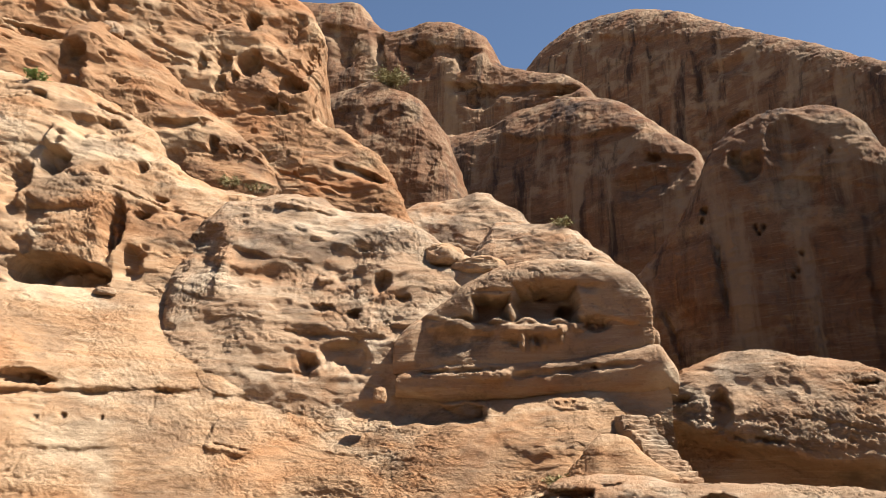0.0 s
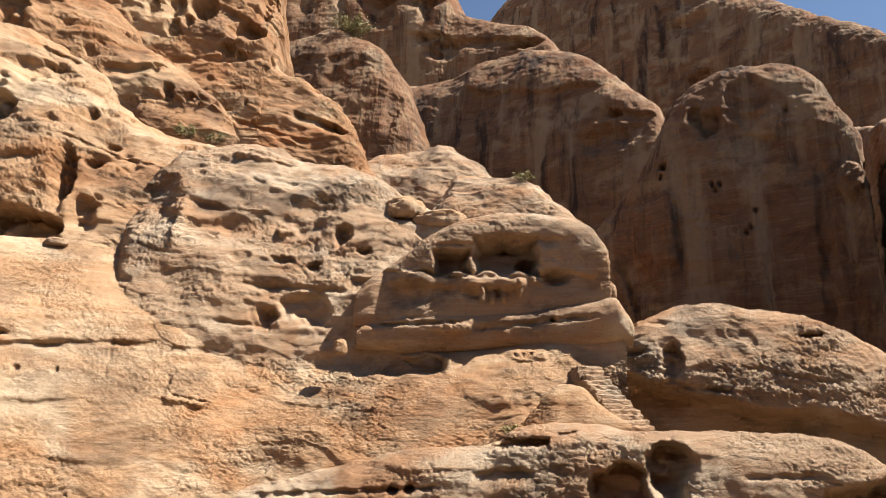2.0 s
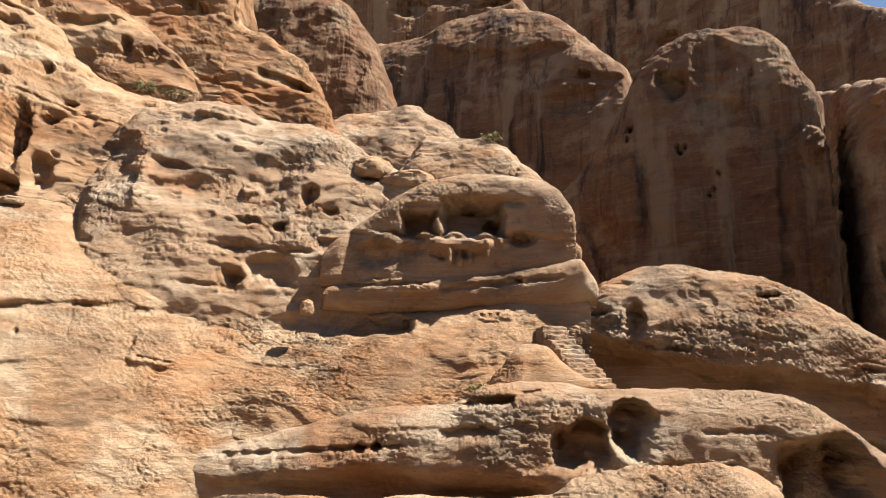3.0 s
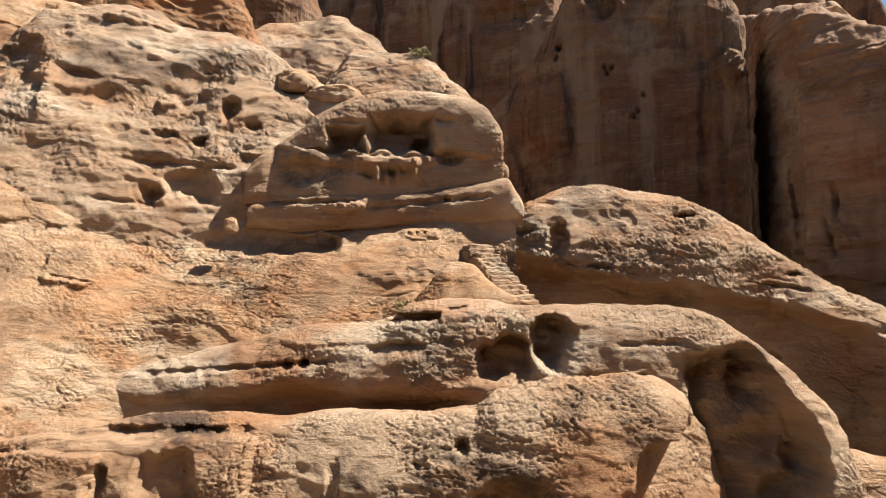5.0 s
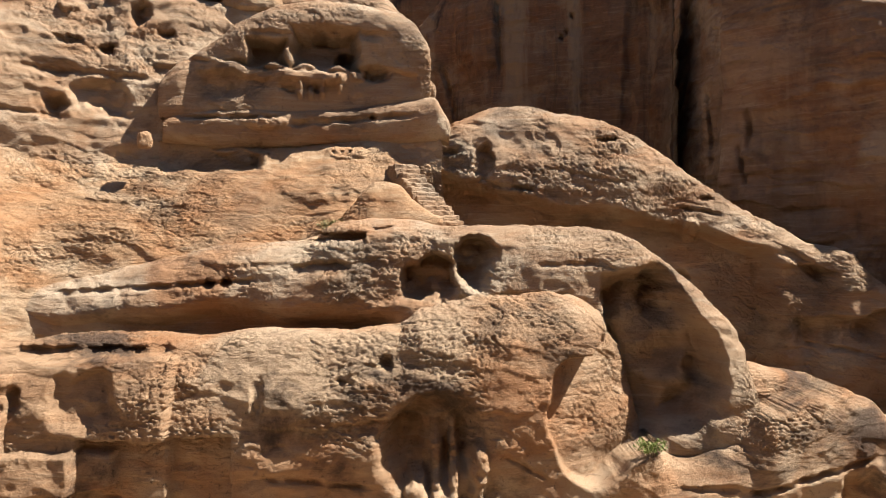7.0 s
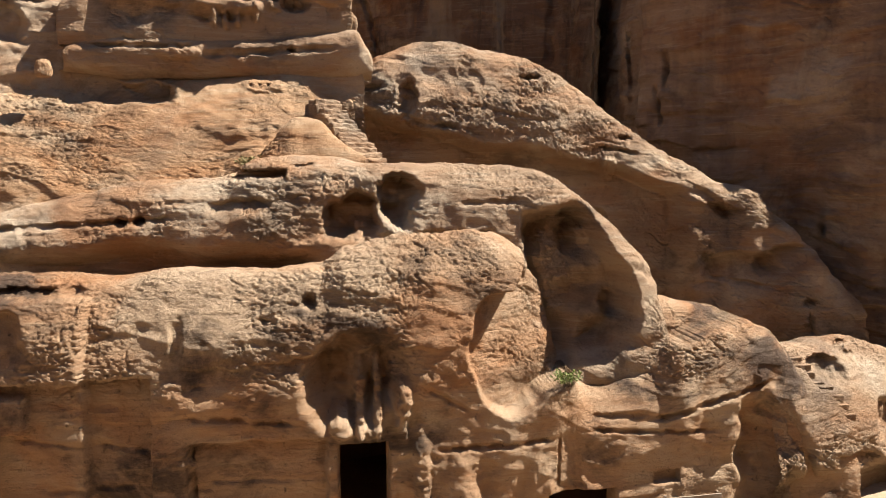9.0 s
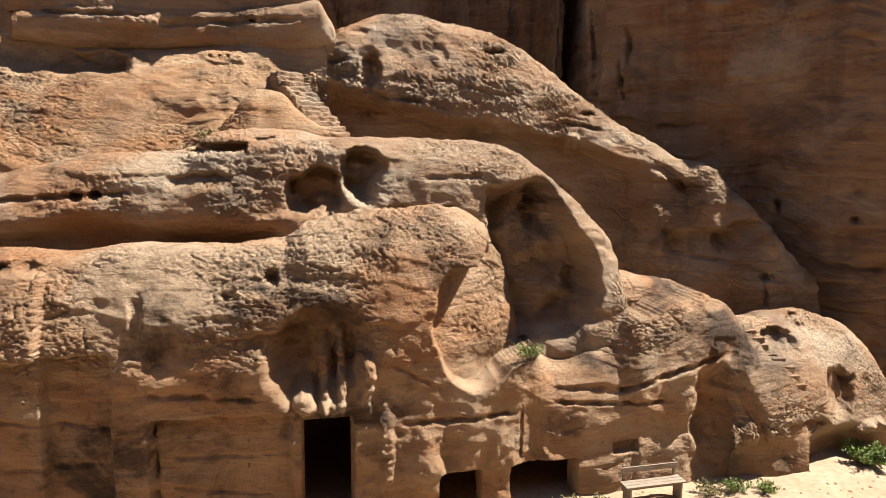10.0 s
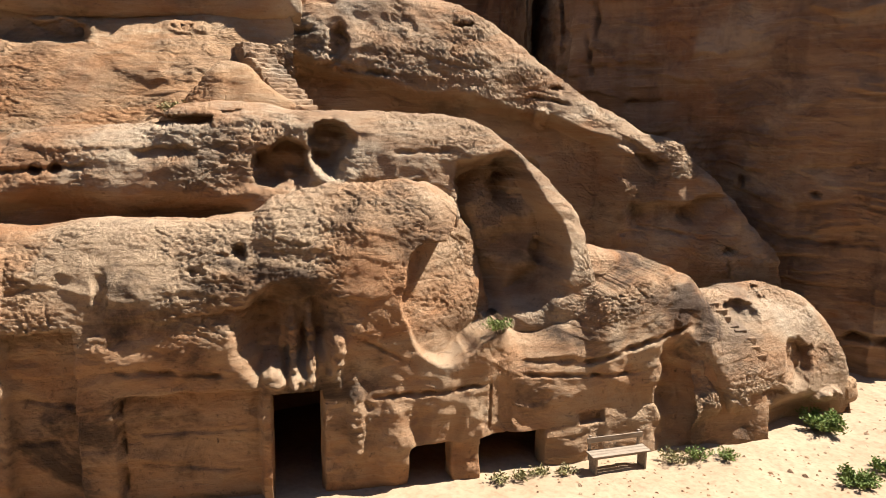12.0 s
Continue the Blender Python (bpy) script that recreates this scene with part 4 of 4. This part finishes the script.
# bench: plank seat on two board ends, one back rail on two posts
bench = thing("bench", pose(11.27, 11.62, 0.0, 0, 0, -13), "weathered grey wooden bench with plank seat and single back rail", "bench")
for k, y in enumerate((-0.13, 0.0, 0.13)):
    part("seat_plank", block((1.5, 0.122, 0.035), (0, y, 0.43), 0.006, 0.004, k), WOOD, bench)
for x in (-0.64, 0.64):
    part("end_board", block((0.045, 0.34, 0.43), (x, 0, 0.195), 0.006, 0.004, x), WOOD, bench)
    part("back_post", block((0.06, 0.05, 0.62), (x, 0.205, 0.50), 0.008, 0.004, x + 3), WOOD, bench)
part("back_rail", block((1.46, 0.03, 0.13), (0, 0.172, 0.70), 0.008, 0.005, 7), WOOD, bench)
part("stretcher", block((1.24, 0.035, 0.08), (0, 0, 0.33), 0.006, 0.003, 9), WOOD, bench)

# rock-cut stairs climbing between the wedge and the slab
stairs = thing("rock_stairs", pose(0, 0, 0), "worn rock-cut stairs climbing a cleft in the sandstone", "stairs")
low, high_end = Vector((5.93, 18.5, 8.42)), Vector((5.28, 20.4, 10.11))
for k in range(13):
    f = k / 12
    c = low.lerp(high_end, f) + Vector((0.04 * math.sin(k * 2.7), 0, 0))
    bm = block((1.05 - 0.25 * f, 0.46, 0.6), (0, 0, -0.3), 0.04, 0.05, k * 1.7, 6)
    bm.transform(Matrix.Translation(c) @ Matrix.Rotation(radians(18 + 4 * math.sin(k * 2.1)), 4, "Z") @ Matrix.Rotation(radians(2 * math.sin(k * 3.3)), 4, "Y"))
    part("step", bm, ROCK_TAN, stairs)
steps = thing("carved_steps", pose(0, 0, 0), "small notched steps cut into the rounded sandstone nose", "stairs")
for k in range(8):
    f = k / 7
    c = nearest(ROCKS["rock_nose"], Vector((15.12, 12.35, 3.42)).lerp(Vector((15.72, 11.42, 2.1)), f))
    bm = block((0.34, 0.17, 0.16), (0, 0, 0.0), 0.015, 0.012, k * 2.3, 2)
    bm.transform(Matrix.Translation(c + Vector((0.02, 0.04, -0.045))) @ Matrix.Rotation(radians(-15), 4, "Z"))
    part("step", bm, ROCK_TAN, steps)


def boulder(name, at, size, mat, label, turn=0, seed=0.0, flat=0.0):
    bm = bmesh.new()
    bmesh.ops.create_icosphere(bm, subdivisions=5, radius=1.0)
    for v in bm.verts:
        d = v.co.normalized()
        r = 1 + 0.22 * noise.noise(d * 1.5 + Vector((seed, 0, 0))) + 0.08 * noise.noise(d * 5 + Vector((0, seed, 0))) + 0.04 * noise.noise(d * 13)
        c = d * r
        c = Vector([math.copysign(abs(x) ** 0.8, x) for x in c])
        v.co = Vector((c.x * size[0], c.y * size[1], max(c.z, -0.7) * size[2]))
    ob = new(name, mesh_of(name, bm, mat, True))
    ob.matrix_world = Matrix.Translation(at) @ Matrix.Rotation(radians(turn), 4, "Z")
    return tagged(ob, label, "boulder")


boulder("boulder", (0.0, 25.1, 16.25), (0.75, 0.8, 0.5), ROCK_PALE, "smooth pale sandstone boulder on the bluff edge", 8, 1.0)
boulder("boulder", (1.3, 24.9, 15.78), (0.95, 0.8, 0.42), ROCK_PALE, "flat pale sandstone boulder on the bluff edge", -12, 4.0)
boulder("boulder", (-1.85, 21.7, 10.75), (0.2, 0.2, 0.26), ROCK_PALE, "small upright pale stone on the slope", 0, 7.0)
boulder("boulder", nearest(ROCKS["slope_terrace"], (-11.0, 22.4, 14.1)), (0.35, 0.3, 0.16), ROCK_TAN, "flat stone on the pale slope", 20, 9.0)
boulder("boulder", nearest(ROCKS["rock_nose"], (19.4, 11.6, 0.5)), (0.4, 0.4, 0.42), ROCK_PALE, "rounded pale stone at the foot of the rock nose", 0, 12.0)
boulder("boulder", nearest(ROCKS["upper_bluff"], (-17.0, 30.5, 30.0)), (0.55, 0.5, 0.5), ROCK_TAN, "small cap stone on the orange shoulder", 0, 15.0)


def bush(name, at, radius, height, leaves, leaf, mat, label, category, seed, upright=0.3, stems=26):
    """Stems fanning from the ground, with many small leaves along them."""
    rnd = random.Random(seed)
    ob = thing(name, Matrix.Translation(at), label, category)
    wood, green = bmesh.new(), bmesh.new()
    lines = []
    for k in range(stems):
        a, lean = rnd.uniform(0, 6.283), rnd.uniform(0.05, 1) ** 0.6
        tip = Vector((math.cos(a) * radius * lean, math.sin(a) * radius * lean, height * (1.05 - 0.55 * lean * (1 - upright)) * rnd.uniform(0.6, 1.1)))
        root = Vector((tip.x * 0.25, tip.y * 0.25, -0.06))
        bend = Vector((rnd.uniform(-1, 1), rnd.uniform(-1, 1), 0)) * radius * 0.12
        lines.append((root, (root + tip) / 2 + bend + Vector((0, 0, height * 0.12)), tip))
        ring = []
        for i in range(4):
            u = i / 3
            c = root * (1 - u) ** 2 + lines[-1][1] * 2 * u * (1 - u) + tip * u * u
            w = 0.008 * (1.15 - u) * max(1, radius)
            ring.append([wood.verts.new(c + Vector((math.cos(j * 2.09) * w, math.sin(j * 2.09) * w, 0))) for j in range(3)])
        for one, two in zip(ring, ring[1:]):
            for j in range(3):
                wood.faces.new((one[j], one[(j + 1) % 3], two[(j + 1) % 3], two[j]))
    for k in range(leaves):
        root, mid, tip = rnd.choice(lines)
        u = rnd.uniform(0.3, 1.05)
        c = root * (1 - u) ** 2 + mid * 2 * u * (1 - u) + tip * u * u + Vector([rnd.gauss(0, 0.07 * radius) for i in range(3)])
        c.z = max(c.z, 0.01)
        d = Vector((rnd.uniform(-1, 1), rnd.uniform(-1, 1), rnd.uniform(-0.2, 1))).normalized() * leaf * rnd.uniform(0.6, 1.3)
        s = d.cross(Vector((rnd.uniform(-1, 1), rnd.uniform(-1, 1), rnd.uniform(-1, 1)))).normalized() * leaf * 0.28
        vs = [green.verts.new(x) for x in (c, c + d * 0.5 + s, c + d, c + d * 0.5 - s)]
        green.faces.new(vs)
    part("stems", wood, TWIG, ob)
    part("foliage", green, mat, ob)
    return ob


bush("bush", (17.75, 10.75, 0), 0.68, 0.36, 2600, 0.09, LEAF, "low green leafy bush on the sand", "bush", 1)
bush("bush", (15.6, 8.5, 0), 0.5, 0.2, 1500, 0.08, LEAF, "flat green bush on the sunlit sand", "bush", 2)
bush("bush", (16.9, 8.4, 0), 0.5, 0.2, 1300, 0.08, LEAF, "flat green bush on the sunlit sand", "bush", 22)
bush("bush", (13.95, 10.75, 0), 0.32, 0.22, 600, 0.06, LEAF, "small green bush beside the rock foot", "bush", 3)
bush("bush", (13.35, 11.05, 0), 0.35, 0.26, 600, 0.06, LEAF, "small dark green bush beside the rock foot", "bush", 4)
bush("dry_bush", (12.7, 11.3, 0), 0.4, 0.22, 350, 0.07, DRY_LEAF, "dry brown brush heaped at the wall foot", "bush", 5)
for k, (x, y) in enumerate(((8.5, 12.45), (9.0, 12.3), (9.5, 12.3), (10.1, 12.05))):
    bush("grass_tuft", (x, y, 0), 0.28, 0.12, 220, 0.07, DRY_LEAF, "dry low grass tuft along the tomb front", "grass", 30 + k)
for name, target, r, h, count, leaf, mat, label, seed in (
        ("left_bluff", (-16.0, 24.2, 23.3), 0.55, 0.34, 1400, 0.08, LEAF, "dark cushion bush on the pale bluff", 6),
        ("middle_knoll", (-3.8, 46.0, 37.4), 1.5, 1.6, 2200, 0.17, DRY_LEAF, "grey-green shrub on top of the knoll", 7),
        ("upper_bluff", (-9.6, 29.6, 21.0), 0.8, 0.5, 900, 0.09, DRY_LEAF, "sparse yellowish shrub on the rock shoulder", 8),
        ("upper_bluff", (-8.4, 29.2, 20.9), 0.6, 0.5, 600, 0.09, DRY_LEAF, "sparse yellowish shrub on the rock shoulder", 9),
        ("upper_bluff", (-19.4, 30.0, 27.0), 1.1, 0.7, 900, 0.1, DRY_LEAF, "dry yellow shrub in the rock hollow", 10),
        ("shoulder_knoll", (5.7, 32.2, 20.2), 0.6, 0.6, 400, 0.12, DRY_LEAF, "dry grass on the rounded shoulder", 11),
        ("cliff_front", (8.85, 12.95, 3.35), 0.4, 0.3, 500, 0.06, LEAF, "small green bush in the big niche", 12),
        ("slope_terrace", (2.9, 18.6, 8.4), 0.5, 0.4, 500, 0.07, DRY_LEAF, "dry brush beside the stairs", 13)):
    bush("shrub", nearest(ROCKS[name], target), r, h, count, leaf, mat, label, "shrub", seed)

# loose stones on the sand, too many to count
rnd = random.Random(5)
verts, faces = [], []
for k in range(900):
    x, y = rnd.uniform(9, 23), rnd.uniform(6.5, 12)
    if rnd.random() > 0.25 + 0.75 * (0.5 + noise.noise(Vector((x * 0.6, y * 0.6, 2)))):
        continue
    r = rnd.uniform(0.012, 0.05) * (2.0 if rnd.random() < 0.06 else 1)
    z = float(floor_height(np.array([[x, y]]))[0])
    base = len(verts)
    for dx, dy, dz in ((1, 0, 0), (-1, 0, 0), (0, 1, 0), (0, -1, 0), (0, 0, 0.8), (0, 0, -0.6)):
        verts.append((x + dx * r * rnd.uniform(0.7, 1.5), y + dy * r * rnd.uniform(0.7, 1.5), z + dz * r * rnd.uniform(0.6, 1.1)))
    for a, b, c in ((0, 2, 4), (2, 1, 4), (1, 3, 4), (3, 0, 4), (2, 0, 5), (1, 2, 5), (3, 1, 5), (0, 3, 5)):
        faces.append((base + a, base + b, base + c))
me = bpy.data.meshes.new("loose_stones")
me.from_pydata(verts, [], faces)
me.materials.append(ROCK_TAN)
tagged(new("loose_stones", me), "scattered small brown stones on the sand", "stones", "", "stuff")
